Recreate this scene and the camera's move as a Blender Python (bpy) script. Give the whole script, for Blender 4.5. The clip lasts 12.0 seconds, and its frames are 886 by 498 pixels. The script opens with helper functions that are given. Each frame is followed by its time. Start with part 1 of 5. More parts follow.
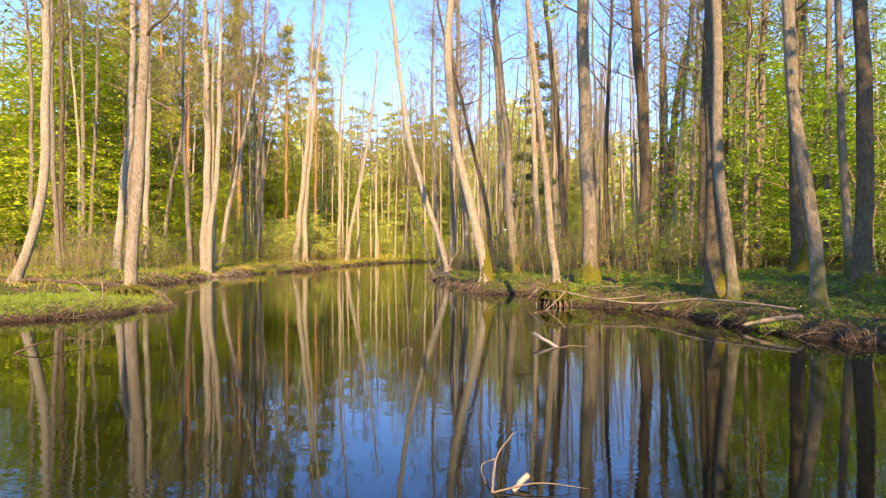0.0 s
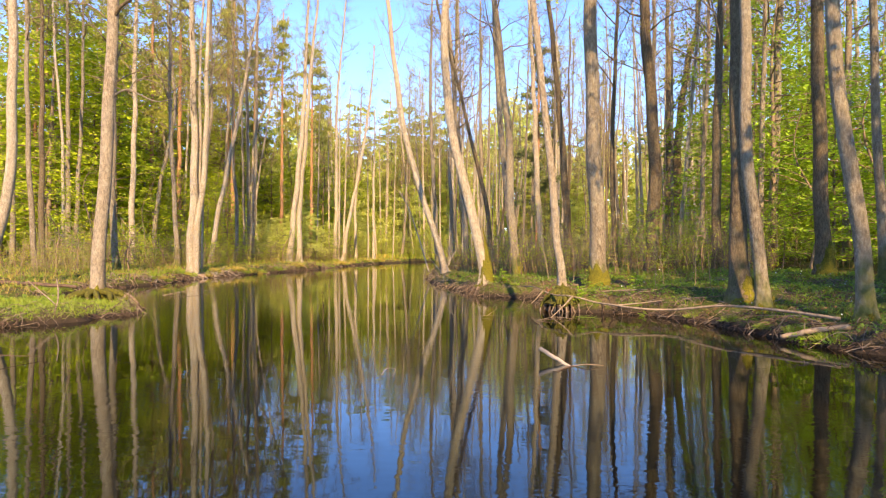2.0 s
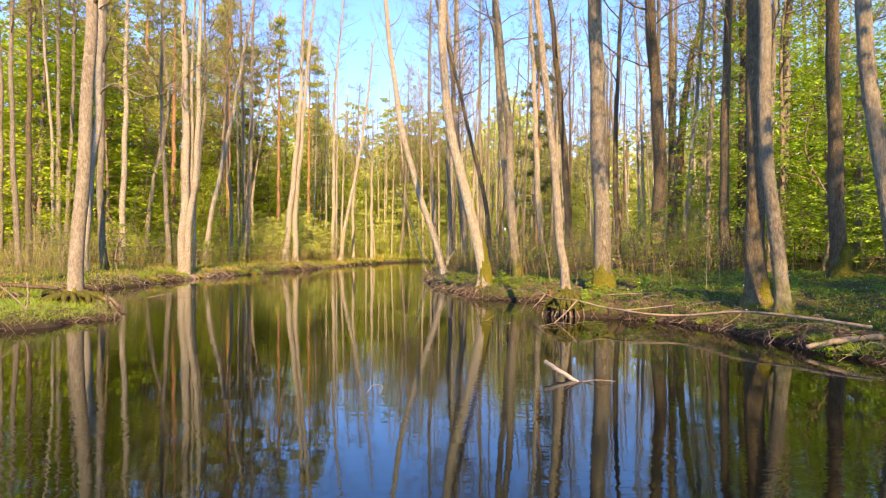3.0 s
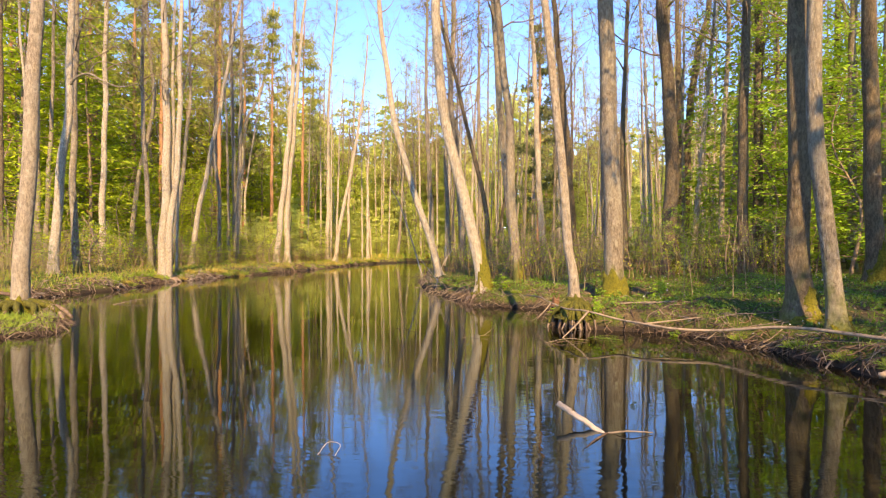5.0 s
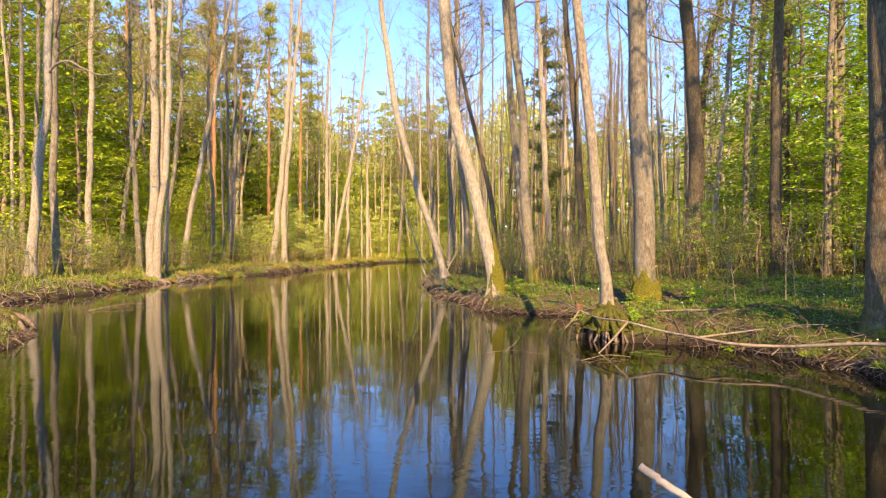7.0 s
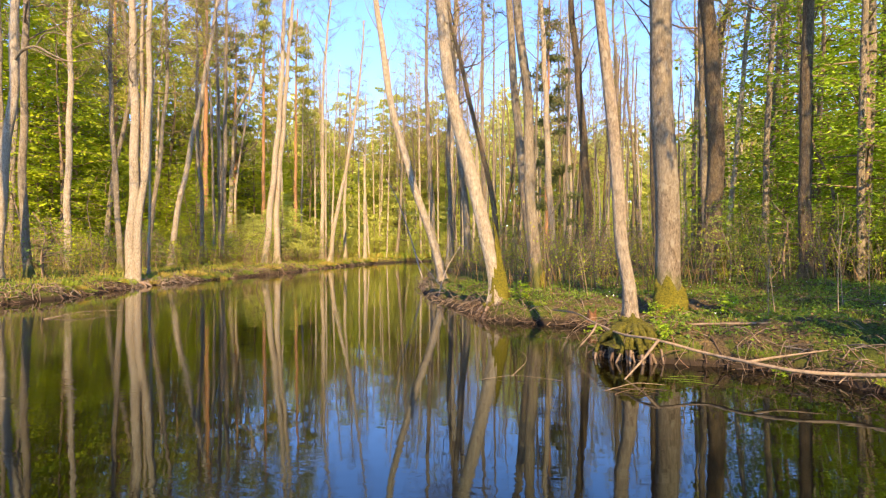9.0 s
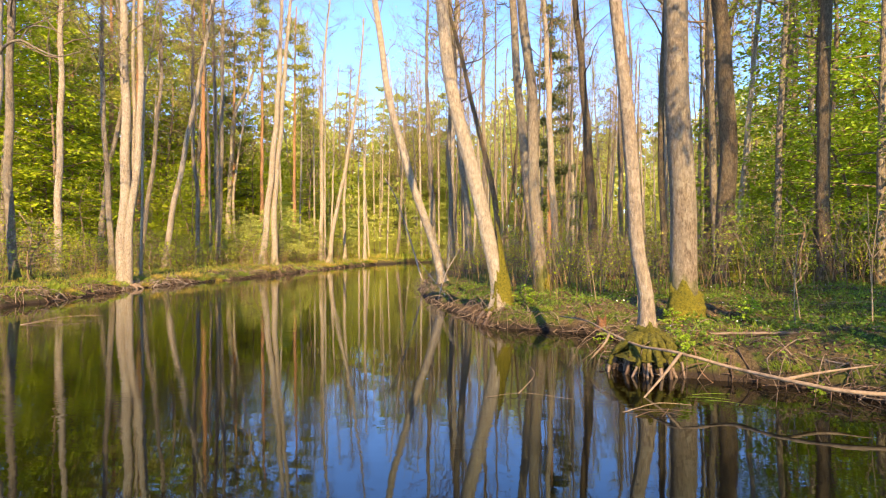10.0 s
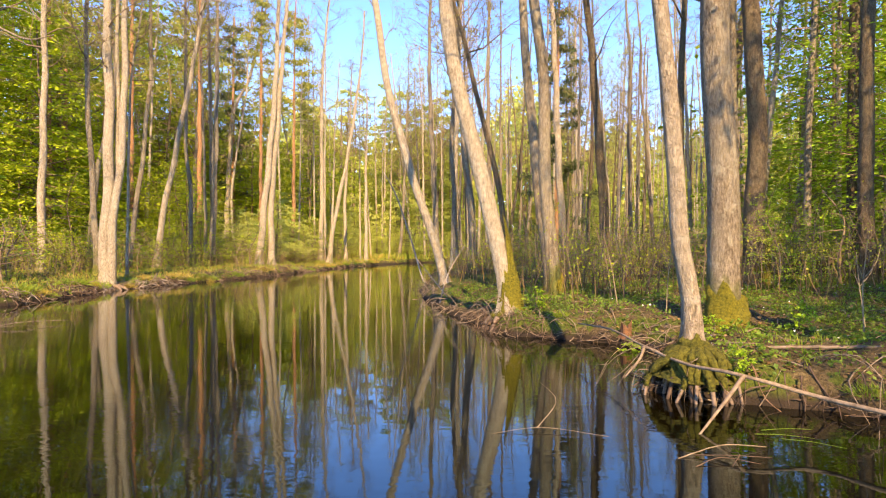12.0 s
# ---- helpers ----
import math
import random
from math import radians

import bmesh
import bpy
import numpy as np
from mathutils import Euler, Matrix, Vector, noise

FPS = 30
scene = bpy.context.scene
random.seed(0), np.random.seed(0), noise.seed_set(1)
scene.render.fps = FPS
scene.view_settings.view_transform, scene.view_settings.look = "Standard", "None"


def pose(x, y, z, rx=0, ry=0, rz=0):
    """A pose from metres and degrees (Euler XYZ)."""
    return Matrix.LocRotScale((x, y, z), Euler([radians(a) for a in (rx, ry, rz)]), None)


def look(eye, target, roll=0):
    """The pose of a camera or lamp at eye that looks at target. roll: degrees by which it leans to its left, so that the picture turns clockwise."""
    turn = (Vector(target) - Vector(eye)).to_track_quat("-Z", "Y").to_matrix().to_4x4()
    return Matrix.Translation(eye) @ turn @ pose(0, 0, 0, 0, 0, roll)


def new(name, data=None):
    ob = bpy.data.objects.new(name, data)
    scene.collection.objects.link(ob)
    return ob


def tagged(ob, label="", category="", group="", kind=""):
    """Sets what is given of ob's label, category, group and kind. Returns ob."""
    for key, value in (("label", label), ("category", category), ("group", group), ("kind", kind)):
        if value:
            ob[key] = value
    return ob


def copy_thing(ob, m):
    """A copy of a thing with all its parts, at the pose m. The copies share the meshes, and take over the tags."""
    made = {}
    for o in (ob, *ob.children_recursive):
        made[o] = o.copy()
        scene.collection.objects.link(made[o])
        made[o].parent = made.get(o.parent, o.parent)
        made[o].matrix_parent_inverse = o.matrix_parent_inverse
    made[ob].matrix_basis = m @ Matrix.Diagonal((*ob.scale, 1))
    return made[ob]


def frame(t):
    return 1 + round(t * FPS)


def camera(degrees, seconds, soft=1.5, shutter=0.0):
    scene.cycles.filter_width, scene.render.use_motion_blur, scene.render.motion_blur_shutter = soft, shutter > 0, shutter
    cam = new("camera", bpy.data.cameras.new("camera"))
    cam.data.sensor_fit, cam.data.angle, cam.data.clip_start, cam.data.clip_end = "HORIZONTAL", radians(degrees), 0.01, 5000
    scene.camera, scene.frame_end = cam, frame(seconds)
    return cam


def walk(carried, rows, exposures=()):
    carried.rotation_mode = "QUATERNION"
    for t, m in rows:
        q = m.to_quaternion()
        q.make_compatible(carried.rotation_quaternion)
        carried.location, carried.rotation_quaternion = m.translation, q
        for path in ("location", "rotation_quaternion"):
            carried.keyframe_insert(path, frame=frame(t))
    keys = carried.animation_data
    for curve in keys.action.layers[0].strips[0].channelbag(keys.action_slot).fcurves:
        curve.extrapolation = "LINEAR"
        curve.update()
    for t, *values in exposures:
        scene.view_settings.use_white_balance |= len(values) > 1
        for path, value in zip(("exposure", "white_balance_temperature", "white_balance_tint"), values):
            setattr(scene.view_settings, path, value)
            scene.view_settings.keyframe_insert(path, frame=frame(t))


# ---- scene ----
cam = camera(75.0, 12.0, soft=1.2)
PATH = [
    (0, (0.275, -0.963, 1.37), (0.153, 1.034, 1.372), -0.1),
    (0.5, (0.294, -0.678, 1.371), (0.172, 1.318, 1.373), -0.1),
    (1, (0.318, -0.369, 1.384), (0.194, 1.627, 1.384), -0.1),
    (1.5, (0.32, -0.038, 1.39), (0.196, 1.958, 1.39), -0.2),
    (2, (0.32, 0.314, 1.379), (0.197, 2.31, 1.38), -0.1),
    (2.5, (0.327, 0.672, 1.387), (0.204, 2.668, 1.388), -0.0),
    (3, (0.334, 1.031, 1.402), (0.213, 3.028, 1.402), -0.0),
    (5, (0.395, 2.537, 1.477), (0.275, 4.533, 1.473), -0.1),
    (5.5, (0.365, 2.905, 1.485), (0.245, 4.902, 1.481), -0.1),
    (6, (0.27, 3.273, 1.491), (0.151, 5.27, 1.485), -0.2),
    (6.5, (0.161, 3.585, 1.487), (0.043, 5.581, 1.482), -0.1),
    (7, (0.09, 3.92, 1.494), (-0.028, 5.916, 1.487), -0.2),
    (9, (0.101, 5.366, 1.537), (-0.019, 7.362, 1.527), -0.2),
    (9.5, (0.109, 5.701, 1.56), (-0.013, 7.697, 1.55), -0.3),
    (10, (0.089, 6.05, 1.559), (-0.035, 8.046, 1.551), -0.2),
    (10.5, (0.074, 6.359, 1.541), (-0.053, 8.355, 1.535), -0.2),
    (11, (0.068, 6.707, 1.537), (-0.062, 8.703, 1.531), -0.3),
    (11.5, (0.074, 7.024, 1.518), (-0.061, 9.02, 1.512), -0.2),
    (12, (0.064, 7.38, 1.495), (-0.074, 9.375, 1.489), -0.2),
]
walk(cam, [(t, look(eye, target, roll)) for t, eye, target, roll in PATH])


# ---- light ----
scene.view_settings.exposure = 1.5
scene.view_settings.use_white_balance = True
scene.view_settings.white_balance_temperature = 7100
SUN = Vector((0.2, -0.95, 0.70)).normalized()
world = bpy.data.worlds.new("spring_sky")
scene.world = world
world.use_nodes = True
wn = world.node_tree
sky = wn.nodes.new("ShaderNodeTexSky")
sky.sky_type, sky.sun_disc = "NISHITA", False
sky.sun_elevation = math.asin(SUN.z)
sky.sun_rotation = math.atan2(SUN.x, SUN.y)
sky.air_density, sky.dust_density, sky.ozone_density = 1.0, 0.1, 1.0
sky.altitude = 1500
deep = wn.nodes.new("ShaderNodeHueSaturation")
deep.inputs["Saturation"].default_value = 1.1
wn.links.new(sky.outputs[0], deep.inputs["Color"])
clear = wn.nodes.new("ShaderNodeMix")
clear.data_type, clear.blend_type = "RGBA", "MULTIPLY"
clear.inputs[0].default_value, clear.inputs[7].default_value = 1.0, (0.84, 0.98, 1.32, 1)
wn.links.new(deep.outputs[0], clear.inputs[6])
wn.links.new(clear.outputs[2], wn.nodes["Background"].inputs[0])
wn.nodes["Background"].inputs[1].default_value = 0.152
sun = new("sun", bpy.data.lights.new("sun", "SUN"))
sun.data.energy, sun.data.angle, sun.data.color = 5.6, radians(0.6), (1.0, 0.725, 0.41)
sun.matrix_world = look((0, 0, 30), Vector((0, 0, 30)) - SUN)


# ---- materials ----
def material(name):
    m = bpy.data.materials.new(name)
    m.use_nodes = True
    return m, m.node_tree, m.node_tree.nodes["Principled BSDF"]


def node(tree, kind, **values):
    n = tree.nodes.new("ShaderNode" + kind)
    for key, value in values.items():
        if key in n.inputs:
            n.inputs[key].default_value = value
    return n


def ramp(tree, source, stops):
    r = tree.nodes.new("ShaderNodeValToRGB")
    e = r.color_ramp.elements
    while len(e) < len(stops):
        e.new(0.5)
    for one, (at, c) in zip(e, stops):
        one.position, one.color = at, (*c, 1)
    tree.links.new(source, r.inputs[0])
    return r.outputs[0]


def mixed(tree, factor, a, b, how="MIX"):
    m = tree.nodes.new("ShaderNodeMix")
    m.data_type, m.blend_type = "RGBA", how
    for slot, v in ((0, factor), (6, a), (7, b)):
        if isinstance(v, (int, float)):
            m.inputs[slot].default_value = v
        elif isinstance(v, tuple):
            m.inputs[slot].default_value = (*v, 1)
        else:
            tree.links.new(v, m.inputs[slot])
    return m.outputs[2]


def coords(tree, scale, shift_by_object=True):
    """Object coordinates in metres, scaled, and shifted at random from object to object."""
    c = tree.nodes.new("ShaderNodeTexCoord")
    m = tree.nodes.new("ShaderNodeMapping")
    m.inputs["Scale"].default_value = scale
    tree.links.new(c.outputs["Object"], m.inputs["Vector"])
    if shift_by_object:
        o = tree.nodes.new("ShaderNodeObjectInfo")
        k = tree.nodes.new("ShaderNodeVectorMath")
        k.operation = "SCALE"
        k.inputs[0].default_value = (37, 91, 53)
        tree.links.new(o.outputs["Random"], k.inputs["Scale"])
        tree.links.new(k.outputs[0], m.inputs["Location"])
    return m.outputs[0]


def noise_at(tree, vector, scale, detail=4, rough=0.55):
    n = node(tree, "TexNoise", Scale=scale, Detail=detail, Roughness=rough)
    tree.links.new(vector, n.inputs["Vector"])
    return n.outputs[0]


def bumped(tree, bsdf, height, strength, distance):
    b = node(tree, "Bump", Strength=strength, Distance=distance)
    tree.links.new(height, b.inputs["Height"])
    tree.links.new(b.outputs[0], bsdf.inputs["Normal"])
    return b


def bark(name, dark, mid, pale, lichen, moss=0.5):
    m, t, b = material(name)
    streak = noise_at(t, coords(t, (10, 10, 3.2)), 3.0, 7, 0.72)
    scale = node(t, "TexVoronoi", Scale=6.5)
    scale.feature = "DISTANCE_TO_EDGE"
    bend = t.nodes.new("ShaderNodeVectorMath")
    bend.operation = "ADD"
    wob = node(t, "TexNoise", Scale=2.5, Detail=3.0)
    t.links.new(coords(t, (4, 4, 2)), wob.inputs["Vector"])
    t.links.new(coords(t, (9, 9, 2.0)), bend.inputs[0])
    t.links.new(wob.outputs["Color"], bend.inputs[1])
    t.links.new(bend.outputs[0], scale.inputs["Vector"])
    crack = ramp(t, scale.outputs["Distance"], [(0.02, (0, 0, 0)), (0.16, (1, 1, 1))])
    broad = noise_at(t, coords(t, (1, 1, 0.45)), 1.7, 3)
    spots = noise_at(t, coords(t, (1, 1, 0.8)), 7.0, 4, 0.65)
    col = ramp(t, streak, [(0.36, dark), (0.5, mid), (0.65, pale)])
    col = mixed(t, mixed(t, 0.65, (1, 1, 1), crack), mixed(t, 0.6, col, dark), col)
    col = mixed(t, ramp(t, broad, [(0.35, (0, 0, 0)), (0.7, (1, 1, 1))]), col, mixed(t, 0.4, col, lichen))
    col = mixed(t, ramp(t, spots, [(0.56, (0, 0, 0)), (0.64, (0.7, 0.7, 0.7))]), col, lichen)
    rough = t.nodes.new("ShaderNodeMath")
    rough.operation = "MULTIPLY_ADD"
    rough.inputs[1].default_value = 0.6
    t.links.new(crack, rough.inputs[0])
    t.links.new(streak, rough.inputs[2])
    # moss that has grown up from the foot of the trunk, in ragged patches
    z = t.nodes.new("ShaderNodeSeparateXYZ")
    c = t.nodes.new("ShaderNodeTexCoord")
    t.links.new(c.outputs["Object"], z.inputs[0])
    h = node(t, "MapRange")
    for i, v in enumerate((0.0, 1.5, moss, 0.0)):
        h.inputs[1 + i].default_value = v
    t.links.new(z.outputs[2], h.inputs[0])
    add = t.nodes.new("ShaderNodeMath")
    add.operation = "ADD"
    t.links.new(h.outputs[0], add.inputs[0])
    t.links.new(noise_at(t, coords(t, (1, 1, 0.6)), 3.0, 4), add.inputs[1])
    f = ramp(t, add.outputs[0], [(0.72, (0, 0, 0)), (0.95, (0.9, 0.9, 0.9))])
    green = ramp(t, spots, [(0.3, (0.05, 0.065, 0.012)), (0.7, (0.16, 0.16, 0.03))])
    t.links.new(mixed(t, f, col, green), b.inputs["Base Color"])
    b.inputs["Roughness"].default_value = 0.9
    b.inputs["Specular IOR Level"].default_value = 0.2
    bumped(t, b, rough.outputs[0], 0.9, 0.025)
    return m


BARK = bark("alder_bark", (0.095, 0.067, 0.044), (0.225, 0.176, 0.122), (0.345, 0.28, 0.20), (0.33, 0.29, 0.21))
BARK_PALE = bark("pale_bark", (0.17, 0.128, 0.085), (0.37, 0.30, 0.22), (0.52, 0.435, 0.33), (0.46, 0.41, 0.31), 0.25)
BARK_GREY = bark("grey_bark", (0.12, 0.09, 0.063), (0.29, 0.22, 0.153), (0.44, 0.35, 0.25), (0.42, 0.36, 0.27), 0.15)
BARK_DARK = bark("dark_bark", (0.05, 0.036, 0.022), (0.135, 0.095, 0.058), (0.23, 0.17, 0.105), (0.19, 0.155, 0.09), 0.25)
BARK_PINE = bark("pine_bark", (0.19, 0.09, 0.045), (0.40, 0.20, 0.095), (0.52, 0.29, 0.15), (0.36, 0.23, 0.14), 0.0)


def leaf_material(name, low, high, through_light=0.4):
    m, t, b = material(name)
    g = t.nodes.new("ShaderNodeNewGeometry")
    o = t.nodes.new("ShaderNodeObjectInfo")
    a = t.nodes.new("ShaderNodeMath")
    a.operation = "MULTIPLY_ADD"
    a.inputs[1].default_value, a.inputs[2].default_value = 0.65, 0.0
    t.links.new(g.outputs["Random Per Island"], a.inputs[0])
    k = t.nodes.new("ShaderNodeMath")
    k.operation = "MULTIPLY_ADD"
    k.inputs[1].default_value = 0.35
    t.links.new(o.outputs["Random"], k.inputs[0])
    t.links.new(a.outputs[0], k.inputs[2])
    col = ramp(t, k.outputs[0], [(0.05, low), (0.95, high)])
    t.links.new(col, b.inputs["Base Color"])
    b.inputs["Roughness"].default_value = 0.55
    b.inputs["Specular IOR Level"].default_value = 0.3
    tr = t.nodes.new("ShaderNodeBsdfTranslucent")
    t.links.new(mixed(t, 0.5, col, (0.27, 0.42, 0.02)), tr.inputs["Color"])
    mx = t.nodes.new("ShaderNodeMixShader")
    mx.inputs[0].default_value = through_light
    t.links.new(b.outputs[0], mx.inputs[1])
    t.links.new(tr.outputs[0], mx.inputs[2])
    t.links.new(mx.outputs[0], t.nodes["Material Output"].inputs[0])
    return m


LEAF = leaf_material("beech_leaf", (0.16, 0.215, 0.009), (0.49, 0.55, 0.02))
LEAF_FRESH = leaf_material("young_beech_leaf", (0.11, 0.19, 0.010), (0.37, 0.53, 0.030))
LEAF_BUD = leaf_material("alder_bud", (0.15, 0.12, 0.03), (0.34, 0.30, 0.07))
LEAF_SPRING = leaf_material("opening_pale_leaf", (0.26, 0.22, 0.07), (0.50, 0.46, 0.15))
# paler than real leaves: distance haze and sun glow are painted into the colour
LEAF_HAZED = leaf_material("hazed_far_leaf", (0.40, 0.44, 0.08), (0.64, 0.64, 0.18), 0.5)
NEEDLE = leaf_material("pine_needle", (0.19, 0.20, 0.035), (0.46, 0.42, 0.09), 0.35)
GRASS = leaf_material("grass_blade", (0.10, 0.16, 0.015), (0.28, 0.34, 0.04), 0.35)
STRAW = leaf_material("straw_blade", (0.22, 0.165, 0.03), (0.48, 0.365, 0.085), 0.3)
HERB = leaf_material("herb_leaf", (0.05, 0.10, 0.010), (0.19, 0.28, 0.028), 0.35)
DRY = leaf_material("dry_leaf", (0.07, 0.040, 0.017), (0.25, 0.155, 0.068), 0.15)


def plain(name, low, high, scale=6.0, rough=0.85, bump=0.3):
    m, t, b = material(name)
    n = noise_at(t, coords(t, (1, 1, 1)), scale, 6, 0.65)
    t.links.new(ramp(t, n, [(0.3, low), (0.7, high)]), b.inputs["Base Color"])
    b.inputs["Roughness"].default_value = rough
    b.inputs["Specular IOR Level"].default_value = 0.25
    bumped(t, b, n, bump, 0.02)
    return m


TWIG = plain("twig_bark", (0.10, 0.07, 0.05), (0.24, 0.17, 0.11), 20)
DEADWOOD = plain("weathered_wood", (0.09, 0.065, 0.045), (0.27, 0.20, 0.14), 14)
BLEACHED = plain("bleached_wood", (0.18, 0.14, 0.11), (0.35, 0.285, 0.23), 14)
ROOT = plain("wet_root", (0.03, 0.02, 0.014), (0.13, 0.082, 0.056), 9)
ROOT_PALE = plain("bare_root", (0.07, 0.048, 0.034), (0.24, 0.17, 0.125), 16, 0.75, 0.5)
MOSS_DARK = plain("dark_moss", (0.014, 0.015, 0.003), (0.115, 0.105, 0.014), 30, 1.0, 0.9)
MOSS = plain("moss_cushion", (0.032, 0.034, 0.004), (0.165, 0.14, 0.013), 30, 1.0, 0.9)
PETAL = plain("white_petal", (0.7, 0.7, 0.68), (0.8, 0.8, 0.78), 5, 0.6, 0)


def forest_floor():
    m, t, b = material("forest_floor")
    v = coords(t, (1, 1, 1), False)
    fine, mid, broad = noise_at(t, v, 26, 6, 0.7), noise_at(t, v, 3.5, 5, 0.6), noise_at(t, v, 0.45, 3)
    litter = ramp(t, fine, [(0.3, (0.022, 0.014, 0.008)), (0.5, (0.075, 0.054, 0.026)), (0.72, (0.175, 0.125, 0.06))])
    green = ramp(t, fine, [(0.3, (0.018, 0.028, 0.005)), (0.7, (0.10, 0.115, 0.016))])
    s = t.nodes.new("ShaderNodeMath")
    s.operation = "ADD"
    t.links.new(mid, s.inputs[0])
    t.links.new(broad, s.inputs[1])
    col = mixed(t, ramp(t, s.outputs[0], [(0.94, (0, 0, 0)), (1.12, (1, 1, 1))]), litter, green)
    # wet mud along the waterline, painted darker still for the shade under the bank
    z = t.nodes.new("ShaderNodeSeparateXYZ")
    c = t.nodes.new("ShaderNodeTexCoord")
    t.links.new(c.outputs["Object"], z.inputs[0])
    wet = ramp(t, z.outputs[2], [(0.06, (1, 1, 1)), (0.17, (0, 0, 0))])
    t.links.new(mixed(t, wet, col, mixed(t, mid, (0.012, 0.009, 0.006), (0.045, 0.03, 0.02))), b.inputs["Base Color"])
    b.inputs["Roughness"].default_value = 0.95
    b.inputs["Specular IOR Level"].default_value = 0.2
    bumped(t, b, fine, 0.8, 0.04)
    return m


def stream_water():
    m, t, b = material("stream_water")
    b.inputs["Base Color"].default_value = (0.0035, 0.0022, 0.0006, 1)
    b.inputs["Roughness"].default_value = 0.02
    b.inputs["IOR"].default_value = 1.6
    b.inputs["Specular Tint"].default_value = (0.2, 0.8, 1.0, 1)
    b.inputs["Specular IOR Level"].default_value = 0.6
    v = coords(t, (1.0, 2.2, 1), False)
    a = noise_at(t, v, 1.1, 2, 0.5)
    c = noise_at(t, coords(t, (1.6, 5, 1), False), 2.6, 2, 0.5)
    calm = ramp(t, noise_at(t, coords(t, (1, 1, 1), False), 0.22, 2), [(0.42, (0.12, 0.12, 0.12)), (0.62, (1, 1, 1))])
    b1 = bumped(t, b, a, 0.015, 0.1)
    b2 = node(t, "Bump", Distance=0.05)
    k = t.nodes.new("ShaderNodeMath")
    k.operation = "MULTIPLY"
    k.inputs[1].default_value = 0.038
    t.links.new(calm, k.inputs[0])
    t.links.new(k.outputs[0], b2.inputs["Strength"])
    t.links.new(c, b2.inputs["Height"])
    t.links.new(b1.outputs[0], b2.inputs["Normal"])
    t.links.new(b2.outputs[0], b.inputs["Normal"])
    return m


FLOOR, WATER = forest_floor(), stream_water()


# ---- mesh helpers ----
class Soup:
    """Vertices and faces that become one mesh."""

    def __init__(self):
        self.v, self.f, self.n = [], [], 0

    def add(self, verts, faces):
        self.v.append(np.asarray(verts, float))
        self.f += [[i + self.n for i in face] for face in faces]
        self.n += len(verts)

    def tube(self, pts, radii, sides=6, rough=0.0, rng=None):
        pts = np.asarray(pts, float)
        n = len(pts)
        along = np.gradient(pts, axis=0)
        along /= np.linalg.norm(along, axis=1)[:, None] + 1e-9
        ref = np.where(np.abs(along[:, 2:3]) > 0.8, (1.0, 0, 0), (0, 0, 1.0))
        u = np.cross(along, ref)
        u /= np.linalg.norm(u, axis=1)[:, None] + 1e-9
        w = np.cross(along, u)
        a = np.linspace(0, 2 * math.pi, sides, endpoint=False)
        r = np.repeat(np.asarray(radii, float)[:, None], sides, 1)
        if rough:
            r = r * (1 + rough * rng.normal(size=r.shape))
        ring = pts[:, None] + r[..., None] * (np.cos(a)[None, :, None] * u[:, None] + np.sin(a)[None, :, None] * w[:, None])
        faces = [(i * sides + j, i * sides + (j + 1) % sides, (i + 1) * sides + (j + 1) % sides, (i + 1) * sides + j)
                 for i in range(n - 1) for j in range(sides)]
        faces.append(tuple(range(sides))[::-1])
        faces.append(tuple((n - 1) * sides + j for j in range(sides)))
        self.add(ring.reshape(-1, 3), faces)

    def leaves(self, at, normal, ahead, length, width):
        """One pointed leaf, a folded diamond, for every row."""
        side = np.cross(normal, ahead)
        length, width = np.reshape(length, (-1, 1)), np.reshape(width, (-1, 1))
        v = np.stack([at, at + 0.45 * length * ahead + 0.5 * width * side, at + length * ahead - 0.12 * length * normal,
                      at + 0.45 * length * ahead - 0.5 * width * side], 1).reshape(-1, 3)
        self.add(v, np.arange(len(v)).reshape(-1, 4).tolist())

    def mesh(self, name, mat, smooth=True):
        me = bpy.data.meshes.new(name)
        me.from_pydata(np.concatenate(self.v).tolist(), [], self.f)
        me.materials.append(mat)
        if smooth:
            me.shade_smooth()
        return me


def part(name, mesh, parent, label=""):
    ob = new(name, mesh)
    ob.parent = parent
    return tagged(ob, label=label, kind="stuff" if name in ("branchwork", "foliage", "brushwood") else "")


def thing(name, at, label, category, group="", kind=""):
    ob = new(name)
    ob.location = at
    return tagged(ob, label, category, group, kind)


def unit(v):
    return v / (np.linalg.norm(v, axis=-1, keepdims=True) + 1e-9)


def smooth_through(pts, n):
    """n points on a smooth line through pts."""
    p = np.asarray(pts, float)
    s = np.r_[0, np.cumsum(np.linalg.norm(np.diff(p, axis=0), axis=1))]
    d = np.gradient(p, s, axis=0)
    out = []
    for q in np.linspace(0, s[-1], n):
        i = min(np.searchsorted(s, q, side="right") - 1, len(s) - 2)
        h = s[i + 1] - s[i]
        k = (q - s[i]) / h
        out.append((2 * k**3 - 3 * k**2 + 1) * p[i] + (k**3 - 2 * k**2 + k) * h * d[i]
                   + (3 * k**2 - 2 * k**3) * p[i + 1] + (k**3 - k**2) * h * d[i + 1])
    return np.array(out)


